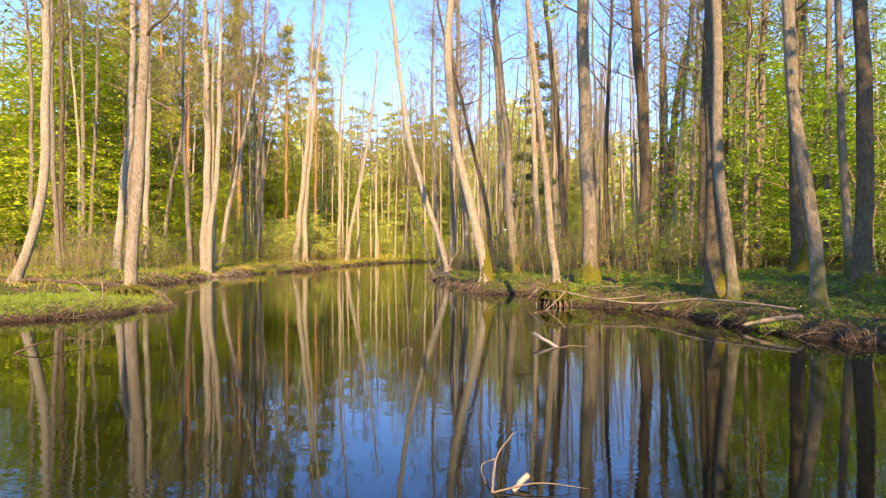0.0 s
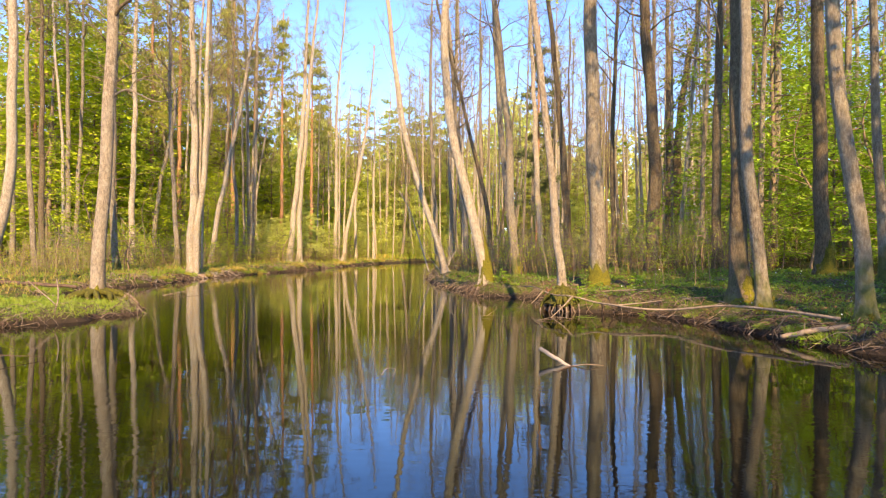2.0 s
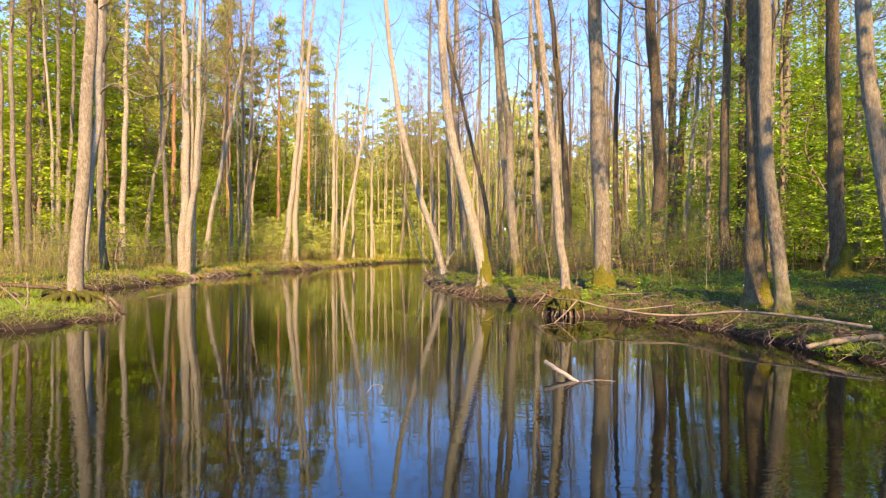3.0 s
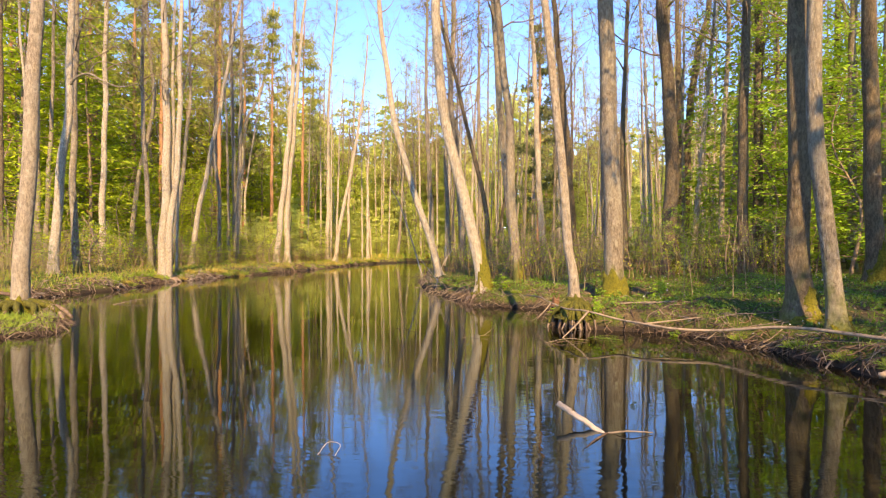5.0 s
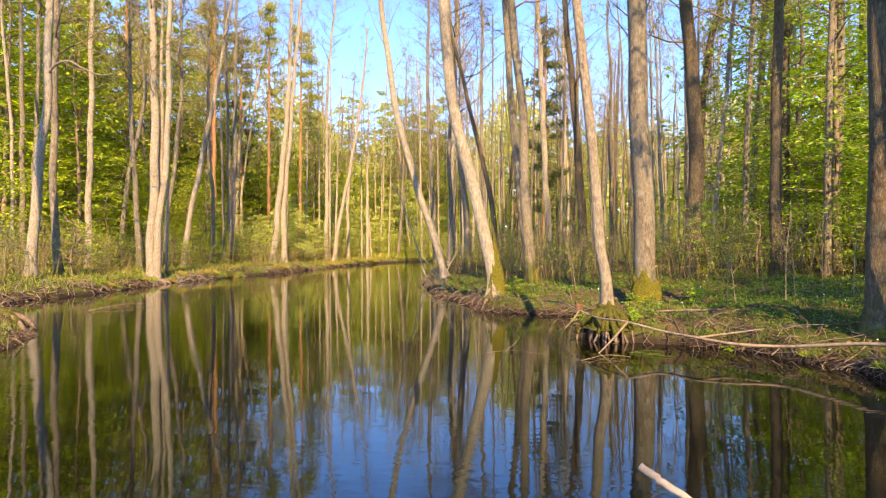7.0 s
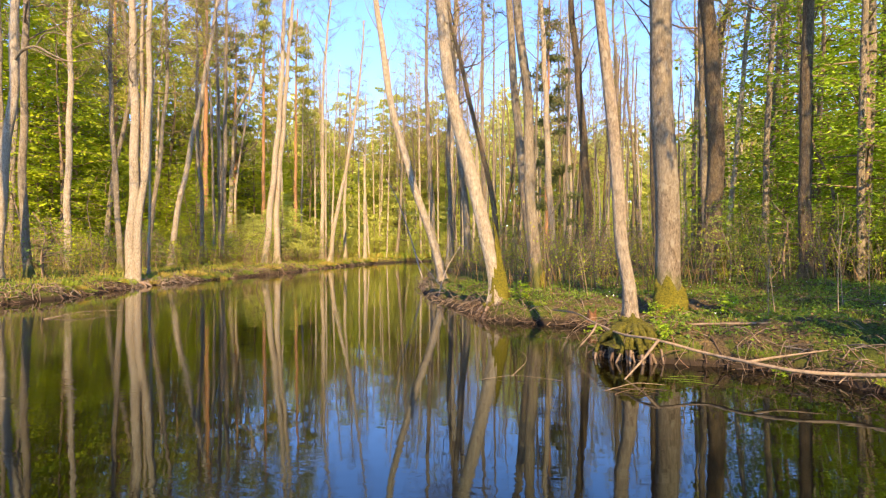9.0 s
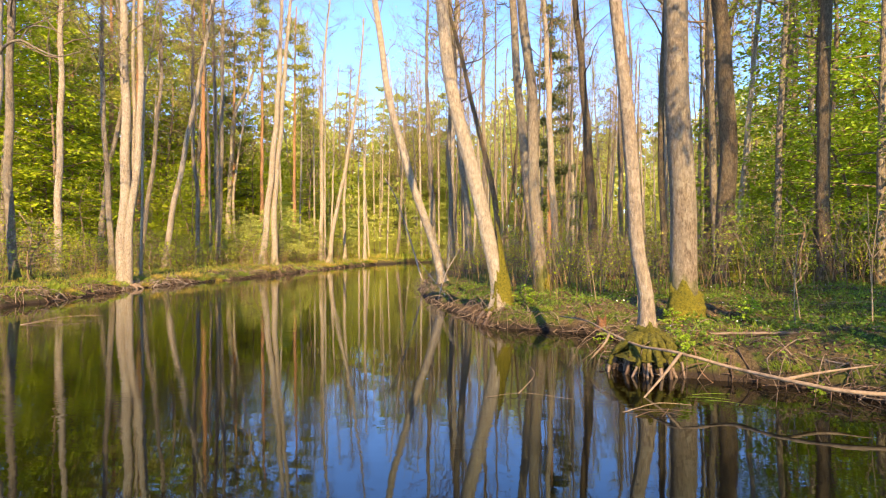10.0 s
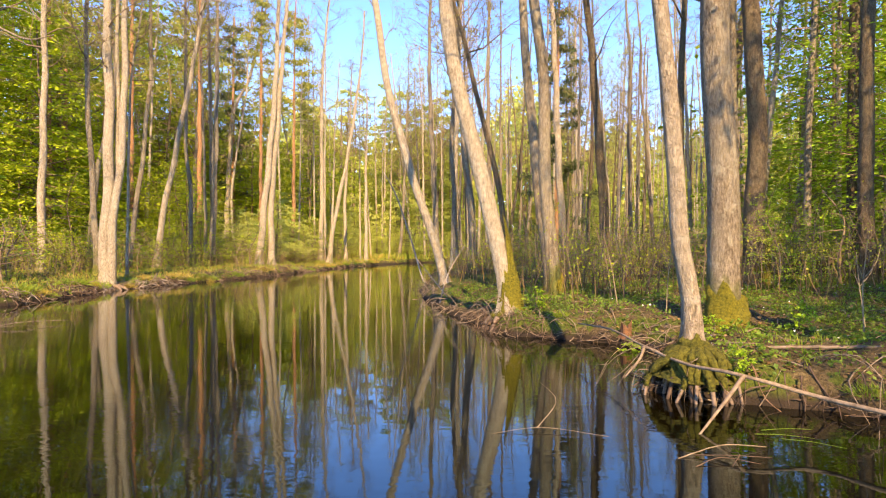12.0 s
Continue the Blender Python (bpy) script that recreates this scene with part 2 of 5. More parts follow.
# ---- ground and water ----
LEFT_Y = (-10, 4, 8.6, 9.6, 10.8, 12.2, 13.4, 14.6, 17, 20, 23, 27, 32, 37, 45, 52, 57, 61, 63.5)
LEFT_X = (-10, -10, -9.6, -8.6, -7.6, -7.0, -7.6, -10.8, -12.7, -12.8, -12.5, -13.05, -12.2, -11.2, -10.6, -10.0, -8.5, -6.4, -5.0)
RIGHT_Y = (-10, 5, 7.4, 8.3, 9.6, 10.7, 11.8, 12.4, 12.8, 13.1, 13.4, 13.9, 14.3, 14.8, 15.8, 16.4, 16.8, 17.1, 17.5, 18.4, 20, 23.5, 25.5, 30, 45, 58, 63.5)
RIGHT_X = (8, 7.0, 6.2, 5.3, 4.9, 4.65, 4.2, 3.75, 3.2, 2.2, 1.85, 1.85, 2.3, 2.55, 2.55, 2.1, 1.2, 0.6, 0.15, 0.05, -0.6, -1.5, -1.9, -2.2, -3.0, -3.6, -4.6)
END_Y, BACK_Y = 63.5, -7.0


def wander(x, y, scale, amount, seed=0.0):
    x, y = np.asarray(x, float) / scale, np.asarray(y, float) / scale
    return amount * (np.sin(1.7 * x + 0.6 * y + seed) * np.sin(1.3 * y - 0.8 * x + 2.1 * seed) + 0.5 * np.sin(3.9 * x - 2.3 * y + 1.3 + seed) + 0.4 * np.sin(2.9 * y + 4.7 * x + 3 * seed))


def inland(x, y):
    """How far (x, y) lies from the water's edge; minus: in the water."""
    x, y = np.asarray(x, float), np.asarray(y, float)
    left = np.interp(y, LEFT_Y, LEFT_X) + wander(x * 0, y, 0.5, 0.10) + wander(x * 0, y, 1.7, 0.16, 3)
    right = np.interp(y, RIGHT_Y, RIGHT_X) + wander(x * 0, y, 0.5, 0.09, 2) + wander(x * 0, y, 0.14, 0.03, 1)
    return np.maximum.reduce([left - x, x - right, y - END_Y, BACK_Y - y])


def height(x, y):
    d = inland(x, y)
    bank = np.interp(d, (-2.5, -0.6, -0.05, 0.0, 0.10, 0.34, 0.9, 2.5, 8, 30, 400), (-1.0, -0.45, -0.12, 0.0, 0.10, 0.20, 0.31, 0.42, 0.55, 0.9, 3.0))
    lump = wander(x, y, 0.16, 0.016, 5) + wander(x, y, 0.35, 0.035) + wander(x, y, 1.3, 0.05, 4) + wander(x, y, 5, 0.08, 7)
    flat = 1 - 0.5 * np.clip((15.2 - np.asarray(y, float)) / 1.2, 0, 1) * (np.asarray(x, float) < -3)
    flat = flat - 0.35 * np.clip((11.6 - np.asarray(y, float)) / 1.6, 0, 1) * (np.asarray(x, float) > 3)
    bank = np.where(bank > 0, bank * flat, bank)
    return bank + lump * np.interp(d, (0.0, 0.35), (0.35, 1.0))


def spread(lo, hi, fine, near, far):
    """Steps of the ground's grid: fine between lo and hi, then wider and wider."""
    mid = np.arange(lo, hi, fine)
    out, step = [hi], fine
    while out[-1] < far:
        step *= 1.16
        out.append(out[-1] + step)
    back, step = [lo - fine], fine
    while back[-1] > near:
        step *= 1.16
        back.append(back[-1] - step)
    return np.array(back[::-1] + list(mid) + out)


gx, gy = spread(-14, 10, 0.14, -600, 600), spread(7, 30, 0.16, -500, 900)
xx, yy = np.meshgrid(gx, gy)
soup = Soup()
nx, ny = len(gx), len(gy)
soup.add(np.stack([xx, yy, height(xx, yy)], -1).reshape(-1, 3),
         [(j * nx + i, j * nx + i + 1, (j + 1) * nx + i + 1, (j + 1) * nx + i) for j in range(ny - 1) for i in range(nx - 1)])
tagged(new("ground", soup.mesh("ground", FLOOR)), "forest floor of leaf litter, moss and wet mud, with painted shade under the banks", "ground", kind="structure")

soup = Soup()
soup.add([(-16, -14, 0), (12, -14, 0), (12, 66, 0), (-16, 66, 0)], [(0, 1, 2, 3)])
tagged(new("water", soup.mesh("water", WATER)), "still dark stream water mirroring trees and sky", "water", kind="structure")


# ---- trees ----
def bare_crown(seed, tall, reach, limbs, buds, mat_bud, leaf=0.06, twigs=6, fine=2):
    """Twiggy limbs round an upright axis of that height, and small opening leaves; two meshes."""
    rng = np.random.default_rng(seed)
    wood, green = Soup(), Soup()
    tips = []
    for i in range(limbs):
        z = tall * (i + rng.random()) / limbs
        a = 2.4 * i + rng.normal(0, 0.4)
        long = reach * (1.05 - 0.7 * z / tall) * rng.uniform(0.6, 1.15)
        rise = rng.uniform(0.3, 1.0)
        way = unit(np.array([math.cos(a), math.sin(a), rise]))
        pts = [np.array([0, 0, z])]
        for k in range(5):
            way = unit(way + rng.normal(0, 0.22, 3) + (0, 0, 0.06))
            pts.append(pts[-1] + way * long / 5)
        pts = np.array(pts)
        wood.tube(pts, np.linspace(0.009 * long + 0.006, 0.005, 6), 4)
        for _ in range(twigs):
            k = rng.integers(1, 6)
            w2 = unit(way + rng.normal(0, 0.75, 3) + (0, 0, 0.1))
            l2 = long * rng.uniform(0.18, 0.42)
            p = [pts[k]]
            for _ in range(3):
                w2 = unit(w2 + rng.normal(0, 0.25, 3))
                p.append(p[-1] + w2 * l2 / 3)
            wood.tube(p, (0.009, 0.007, 0.005, 0.003), 3)
            tips += p[1:]
            for _ in range(fine):
                q = p[rng.integers(1, 4)]
                w3 = unit(w2 + rng.normal(0, 0.8, 3))
                e = q + w3 * l2 * rng.uniform(0.3, 0.7)
                wood.tube([q, e], (0.006, 0.003), 3)
                tips += [e, (q + e) / 2]
    tips = np.array(tips)
    at = tips[rng.integers(0, len(tips), buds)] + rng.normal(0, 0.10, (buds, 3))
    up = unit(rng.normal(0, 0.8, (buds, 3)) + (0, 0, 0.6))
    to = unit(np.cross(up, rng.normal(0, 1, (buds, 3))))
    green.leaves(at, up, to, rng.uniform(0.6, 1.5, buds) * leaf, rng.uniform(0.5, 0.9, buds) * leaf)
    return wood.mesh("branchwork", TWIG), green.mesh("foliage", mat_bud, False)


CROWNS = [bare_crown(10 + i, 11.0, 2.6, 22, 1100, LEAF_BUD, 0.06, 7, 3) for i in range(4)]
CROWNS_FULL = [bare_crown(35 + i, 11.0, 3.0, 26, 2000, LEAF_BUD, 0.07, 7, 3) for i in range(3)]
CROWNS_DENSE = [bare_crown(30 + i, 11.0, 2.9, 22, 5200, LEAF, 0.10, 6, 2) for i in range(2)]
HAZE = []
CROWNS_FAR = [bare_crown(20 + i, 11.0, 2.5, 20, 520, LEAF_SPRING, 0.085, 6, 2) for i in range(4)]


def trunk_mesh(seed, girth, tall, bends, mat, flare=0.6, sides=14, rings=60):
    """A tapered trunk through the bends (height, sideways, and perhaps along), with a flared foot; returns the mesh and its axis."""
    rng = np.random.default_rng(seed)
    b = [(0.0, 0.0, 0.0)] + [(*p, 0.0)[:3] for p in bends]
    slope = (b[-1][1] - b[-2][1]) / (b[-1][0] - b[-2][0] + 1e-6) if len(b) > 1 else 0.0
    z = b[-1][0]
    x = b[-1][1]
    while z < tall - 1.0:
        z, x, slope = z + 3.0, x + 3.0 * slope, slope * 0.8
        b.append((z, x + rng.normal(0, 0.05), b[-1][2] + rng.normal(0, 0.12)))
    axis = smooth_through([(q[1], q[2], q[0]) for q in b], rings)
    low = smooth_through([axis[0], axis[1], axis[2]], 9)
    axis = np.concatenate([low[:-1], axis[2:]])
    axis[:, :2] += 0.02 * girth / 0.3 * np.stack([np.sin(axis[:, 2] * 1.9 + seed), np.cos(axis[:, 2] * 1.6 + seed)], 1) * np.clip(axis[:, 2:3], 0, 1)
    base = axis[0].copy()
    axis = np.concatenate([[base - (0, 0, 0.35)], axis])
    h = np.clip(axis[:, 2], 0, None)
    r = 0.5 * girth * (1.06 - 0.72 * h / max(tall, h[-1])) + 0.5 * girth * flare * np.exp(-h / (0.55 * girth + 0.08))
    s = Soup()
    a = np.linspace(0, 2 * math.pi, sides, endpoint=False)
    ridge = np.zeros((len(h), sides))
    for m in (3, 4, 5, 7):
        ridge += rng.uniform(0.2, 1) * np.cos(m * a[None] + rng.uniform(0, 6.3) + 0.25 * h[:, None] * rng.normal())
    near_foot = np.exp(-h / 0.35)[:, None]
    rr = r[:, None] * (1 + (0.02 + 0.10 * near_foot) * ridge + 0.012 * rng.normal(size=ridge.shape))
    ring = axis[:, None] + np.stack([rr * np.cos(a), rr * np.sin(a), 0 * rr], -1)
    n = len(h)
    s.add(ring.reshape(-1, 3), [(i * sides + j, i * sides + (j + 1) % sides, (i + 1) * sides + (j + 1) % sides, (i + 1) * sides + j)
                                for i in range(n - 1) for j in range(sides)] + [tuple((n - 1) * sides + j for j in range(sides))])
    return s.mesh("trunk", mat), axis


def along_axis(axis, z):
    return np.array([np.interp(z, axis[:, 2], axis[:, i]) for i in range(3)])


def crown_on(parent, axis, start, tall, variant, spin, width=1.0, crowns=CROWNS):
    """Limbs and leaves set on the trunk from the height start upwards."""
    foot, top = along_axis(axis, start), along_axis(axis, tall)
    way = Vector(top - foot)
    m = Matrix.Translation(foot) @ Vector((0, 0, 1)).rotation_difference(way).to_matrix().to_4x4() @ Matrix.Rotation(spin, 4, "Z")
    m = m @ Matrix.Diagonal((width, width, way.length / 11.0, 1))
    for name, me in zip(("branchwork", "foliage"), crowns[variant % len(crowns)]):
        part(name, me, parent).matrix_basis = m


TREE_COUNT = [0]


def alder(x, y, girth, bends, mat=BARK, label="tall slender alder with bare grey-tan trunk", group="bank trees", tall=19.0, start=None, width=1.0,
          foot=None, flare=0.6, crown=True, name="alder_tree", category="tree", crowns=CROWNS):
    """A tree on the ground at (x, y); bends are heights over the water and sideways steps of the trunk."""
    TREE_COUNT[0] += 1
    seed = TREE_COUNT[0]
    if (y > 26 or x > 2.0) and crowns is CROWNS:
        crowns = CROWNS_FULL
    z = float(height(x, y)) if foot is None else foot
    t = thing(name, (x, y, z), label, category, group)
    me, axis = trunk_mesh(seed, girth, tall, [(p[0] - z, *p[1:]) for p in bends if p[0] - z > 0.25], mat, flare, *((8, 26) if crowns in (CROWNS_FAR, HAZE) else (14, 60)))
    part("trunk", me, t)
    if crown:
        s = start if start is not None else max(7.5, bends[-1][0] - 3.5)
        crown_on(t, axis, min(s, tall - 5), axis[-1, 2], seed, seed * 1.7, width, crowns)
    return t, axis


def roots(parent, seed, girth, count, reach, drop, towards=0.0, arc=6.28, mat=ROOT, rise=0.10, thick=1.0):
    """Exposed roots that run from the foot of a tree out and down the bank."""
    for i in range(count):
        rng = np.random.default_rng(seed * 100 + i)
        a = towards + arc * ((i + rng.random()) / count - 0.5)
        long = reach * rng.uniform(0.6, 1.2)
        side = rng.normal(0, 0.12, (5, 3))
        k = np.linspace(0, 1, 6)[1:, None]
        way = np.array([math.cos(a), math.sin(a), 0])
        pts = [way * girth * 0.35 + (0, 0, rise)] + list(way * (girth * 0.35 + long * k**0.8) + np.array([0, 0, 1]) * (rise - (drop + rise) * k**1.3) + side * long * 0.5)
        s = Soup()
        s.tube(smooth_through(pts, 10), thick * (np.linspace(0.085, 0.025, 10) * girth + 0.006), 6, 0.06, rng)
        part("root", s.mesh("root", mat), parent)


def stilt_roots(parent, seed, count, inner, outer, top, drop, towards, arc, mossed=0.62, thick=1.0):
    """Bare roots that straddle from the foot of a trunk down to the water like fingers, shaggy with moss above."""
    for i in range(count):
        rng = np.random.default_rng(seed * 77 + i)
        a = towards + arc * ((i + rng.uniform(0.2, 0.8)) / count - 0.5)
        reach = outer * rng.uniform(0.8, 1.1)
        way, side = np.array([math.cos(a), math.sin(a), 0]), np.array([-math.sin(a), math.cos(a), 0])
        up = np.array([0, 0, 1.0])
        bend = rng.normal(0, 0.05, 3)
        pts = [way * inner + up * top, way * (inner + 0.45 * (reach - inner)) + up * (top - 0.13 * drop) + side * bend[0],
               way * (inner + 0.8 * (reach - inner)) + up * (top - 0.5 * drop) + side * bend[1], way * reach + up * (top - drop * 1.0) + side * (bend[1] + bend[2])]
        line = smooth_through(pts, 14)
        r = thick * rng.uniform(0.75, 1.2) * np.linspace(0.040, 0.020, 14)
        s = Soup()
        s.tube(line, r, 8, 0.07, rng)
        part("root", s.mesh("root", ROOT_PALE if i % 3 else ROOT), parent)
        n = max(4, int(14 * mossed * rng.uniform(0.8, 1.15)))
        m = Soup()
        sleeve = r[:n] + 0.024 * np.linspace(1, 0.2, n)
        m.tube(line[:n], sleeve, 9, 0.14, rng)
        k = rng.integers(0, n, 90)
        out = unit(rng.normal(0, 1, (90, 3)) + (0, 0, 0.3))
        m.leaves(line[k] + out * sleeve[k][:, None] * 0.9, unit(np.cross(out, rng.normal(0, 1, (90, 3)))), unit(out + rng.normal(0, 0.5, (90, 3)) - (0, 0, 0.4)), rng.uniform(0.015, 0.04, 90), rng.uniform(0.006, 0.012, 90))
        part("moss", m.mesh("moss", MOSS_DARK), parent, "olive shaggy moss")


def moss_cushion(parent, seed, girth, up, skirt, tilt=(0, 0), side=0.0, lop=0.0, mat=MOSS, label="yellow-green moss"):
    """A shaggy sleeve of moss round the foot of a trunk, ragged above; lop: how far it climbs on the side that faces the angle side."""
    rng = np.random.default_rng(seed)
    n, rows = 30, 14
    a = np.linspace(0, 2 * math.pi, n, endpoint=False)
    top = up * (0.8 + 0.16 * np.sin(2 * a + seed) + 0.12 * np.sin(5 * a + 2 * seed) + rng.normal(0, 0.1, n)) * (1 + lop * np.cos(a - side))
    k = np.linspace(0, 1, rows)[:, None]
    z = -skirt + k * (np.maximum(top, 0.02)[None] + skirt)
    r = girth * (0.54 + 0.34 * (1 - k) ** 2) * (1 + 0.07 * np.sin(5 * a[None] + 4 * k) + rng.normal(0, 0.05, (rows, n)))
    r[-1] = girth * 0.44
    h = np.maximum(z, 0)
    v = np.stack([r * np.cos(a) + tilt[0] * h, r * np.sin(a) + tilt[1] * h, z], -1).reshape(-1, 3)
    s = Soup()
    s.add(v, [(i * n + j, i * n + (j + 1) % n, (i + 1) * n + (j + 1) % n, (i + 1) * n + j) for i in range(rows - 1) for j in range(n)])
    tuft = v[rng.integers(0, len(v) - n, 900)] + rng.normal(0, 0.012, (900, 3))
    out = unit(tuft * (1, 1, 0) + (0, 0, 0.05))
    s.leaves(tuft, unit(np.cross(out, rng.normal(0, 1, (900, 3)))), unit(out + rng.normal(0, 0.5, (900, 3))), rng.uniform(0.012, 0.03, 900), rng.uniform(0.006, 0.012, 900))
    part("moss", s.mesh("moss", mat), parent, label)


def leafy(seed, tall, reach, boughs, per, leaf, low, mat, tilt=0.45):
    """A young broadleaf tree: thin stem, and level boughs that each carry a flat fan of many leaves, with gaps between."""
    rng = np.random.default_rng(seed)
    wood, green = Soup(), Soup()
    stem = smooth_through([(0, 0, -0.2), (rng.normal(0, 0.1), rng.normal(0, 0.1), tall * 0.35), (rng.normal(0, 0.3), rng.normal(0, 0.3), tall * 0.7), (rng.normal(0, 0.4), rng.normal(0, 0.4), tall)], 14)
    bole = Soup()
    bole.tube(stem, np.linspace(0.009 * tall + 0.01, 0.01, 14), 7)
    at, up, to = [], [], []
    for i in range(boughs):
        z = low + (tall - low) * (i + rng.random()) / boughs
        k = (z - low) / (tall - low)
        long = reach * (0.45 + 0.75 * math.sin(math.pi * min(1, 0.15 + 0.85 * k)) ** 0.8) * (1.0 - 0.4 * k) * rng.uniform(0.55, 1.15)
        a = 2.4 * i + rng.normal(0, 0.5)
        way, side = np.array([math.cos(a), math.sin(a), 0]), np.array([-math.sin(a), math.cos(a), 0])
        foot = np.array([np.interp(z, stem[:, 2], stem[:, 0]), np.interp(z, stem[:, 2], stem[:, 1]), z])
        rise, sag = rng.uniform(0.0, 0.45), rng.uniform(0.1, 0.35)
        line = [foot + way * q * long + np.array([0, 0, 1]) * long * (rise * q - sag * q * q) for q in (0, 0.4, 0.75, 1)]
        wood.tube(line, (0.008 + 0.007 * long, 0.006 + 0.003 * long, 0.006, 0.003), 3)
        n = int(per * (0.5 + long / reach))
        q = rng.uniform(0.12, 1.08, n)
        w = rng.normal(0, 0.2, n) * long * (0.35 + 0.65 * np.sin(math.pi * np.clip(q, 0, 1)))
        # leaves gather on side twigs
        q = q + 0.35 * np.abs(w) / long
        roll = rng.normal(0, 0.18)
        p = foot + way * (q * long)[:, None] + side * w[:, None]
        p[:, 2] += long * (rise * q - sag * q * q) + roll * w - 0.25 * w * w / long + rng.normal(0, 0.035 * reach ** 0.5, n)
        at.append(p)
        up.append(unit(rng.normal(0, tilt, (n, 3)) + np.array([0, 0, 1]) - roll * side))
        to.append(unit(way + side * np.sign(w)[:, None] * 0.9 + rng.normal(0, 0.4, (n, 3))))
    at, up, to = np.concatenate(at), np.concatenate(up), np.concatenate(to)
    n = len(at)
    green.leaves(at, up, to, leaf * rng.uniform(0.7, 1.4, n), leaf * rng.uniform(0.5, 0.85, n))
    return bole.mesh("stem", TWIG), wood.mesh("branchwork", TWIG), green.mesh("foliage", mat, False)


def plant(name, meshes, x, y, scale, label, category, group, spin, kind="", sink=0.0, squash=1.0):
    t = thing(name, (x, y, float(height(x, y)) - sink), label, category, group, kind)
    t.rotation_euler = (0, 0, spin)
    t.scale = (scale, scale, scale * squash)
    for n, me in zip(("stem", "branchwork", "foliage")[-len(meshes):], meshes):
        part(n, me, t)
    return t


# ---- trees of the left bank ----
SUNNY = "slender alder with sunlit pale tan trunk on the bank"
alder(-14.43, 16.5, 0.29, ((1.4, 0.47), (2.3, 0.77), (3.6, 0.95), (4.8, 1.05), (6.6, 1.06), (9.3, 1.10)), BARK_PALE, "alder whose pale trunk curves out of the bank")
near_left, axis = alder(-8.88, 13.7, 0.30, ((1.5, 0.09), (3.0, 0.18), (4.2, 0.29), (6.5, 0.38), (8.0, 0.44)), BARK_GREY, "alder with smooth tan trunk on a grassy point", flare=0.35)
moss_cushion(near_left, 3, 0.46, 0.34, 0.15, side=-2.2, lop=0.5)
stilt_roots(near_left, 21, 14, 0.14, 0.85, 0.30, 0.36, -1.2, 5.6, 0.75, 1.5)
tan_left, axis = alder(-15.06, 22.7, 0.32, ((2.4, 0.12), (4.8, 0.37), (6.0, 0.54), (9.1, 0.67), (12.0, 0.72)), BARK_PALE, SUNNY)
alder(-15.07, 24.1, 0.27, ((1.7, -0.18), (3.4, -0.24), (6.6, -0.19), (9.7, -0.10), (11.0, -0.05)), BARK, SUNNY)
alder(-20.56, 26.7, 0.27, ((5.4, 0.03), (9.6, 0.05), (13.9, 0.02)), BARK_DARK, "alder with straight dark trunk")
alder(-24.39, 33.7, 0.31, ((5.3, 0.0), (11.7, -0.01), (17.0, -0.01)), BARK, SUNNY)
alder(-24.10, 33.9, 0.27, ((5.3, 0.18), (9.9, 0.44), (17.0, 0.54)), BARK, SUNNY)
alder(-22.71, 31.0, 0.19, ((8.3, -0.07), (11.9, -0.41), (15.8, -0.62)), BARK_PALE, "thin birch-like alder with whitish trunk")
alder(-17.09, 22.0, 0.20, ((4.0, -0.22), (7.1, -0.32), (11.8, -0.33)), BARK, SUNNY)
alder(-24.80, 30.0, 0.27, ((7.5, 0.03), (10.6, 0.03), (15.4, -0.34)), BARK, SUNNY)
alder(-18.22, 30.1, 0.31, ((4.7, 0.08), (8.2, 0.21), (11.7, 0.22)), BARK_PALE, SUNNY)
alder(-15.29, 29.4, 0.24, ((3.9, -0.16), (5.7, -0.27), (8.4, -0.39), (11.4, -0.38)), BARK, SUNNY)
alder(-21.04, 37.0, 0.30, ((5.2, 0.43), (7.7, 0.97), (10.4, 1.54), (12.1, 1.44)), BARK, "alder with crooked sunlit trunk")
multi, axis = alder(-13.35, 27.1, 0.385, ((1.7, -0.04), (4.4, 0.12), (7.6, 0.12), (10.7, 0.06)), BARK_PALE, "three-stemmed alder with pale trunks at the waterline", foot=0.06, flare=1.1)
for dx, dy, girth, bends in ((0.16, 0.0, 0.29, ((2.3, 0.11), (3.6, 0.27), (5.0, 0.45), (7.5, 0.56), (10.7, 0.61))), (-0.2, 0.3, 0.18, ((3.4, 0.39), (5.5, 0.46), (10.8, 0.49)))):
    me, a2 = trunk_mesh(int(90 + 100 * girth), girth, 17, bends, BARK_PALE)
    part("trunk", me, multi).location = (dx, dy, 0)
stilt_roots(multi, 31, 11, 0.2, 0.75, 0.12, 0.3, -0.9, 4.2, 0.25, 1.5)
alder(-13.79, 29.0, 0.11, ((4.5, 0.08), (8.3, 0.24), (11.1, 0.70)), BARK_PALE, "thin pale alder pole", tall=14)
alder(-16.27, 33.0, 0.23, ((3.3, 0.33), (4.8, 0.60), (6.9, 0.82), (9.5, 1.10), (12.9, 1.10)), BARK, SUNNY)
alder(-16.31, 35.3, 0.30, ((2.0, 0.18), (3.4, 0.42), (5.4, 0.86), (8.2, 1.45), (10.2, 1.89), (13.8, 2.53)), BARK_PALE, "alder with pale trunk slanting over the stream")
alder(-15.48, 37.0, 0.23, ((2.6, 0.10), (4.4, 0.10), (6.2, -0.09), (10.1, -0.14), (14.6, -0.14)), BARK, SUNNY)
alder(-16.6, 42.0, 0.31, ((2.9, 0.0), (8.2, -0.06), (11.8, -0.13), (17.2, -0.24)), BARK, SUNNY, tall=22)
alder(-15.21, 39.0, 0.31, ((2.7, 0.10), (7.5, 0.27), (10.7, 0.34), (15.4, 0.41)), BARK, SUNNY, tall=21)
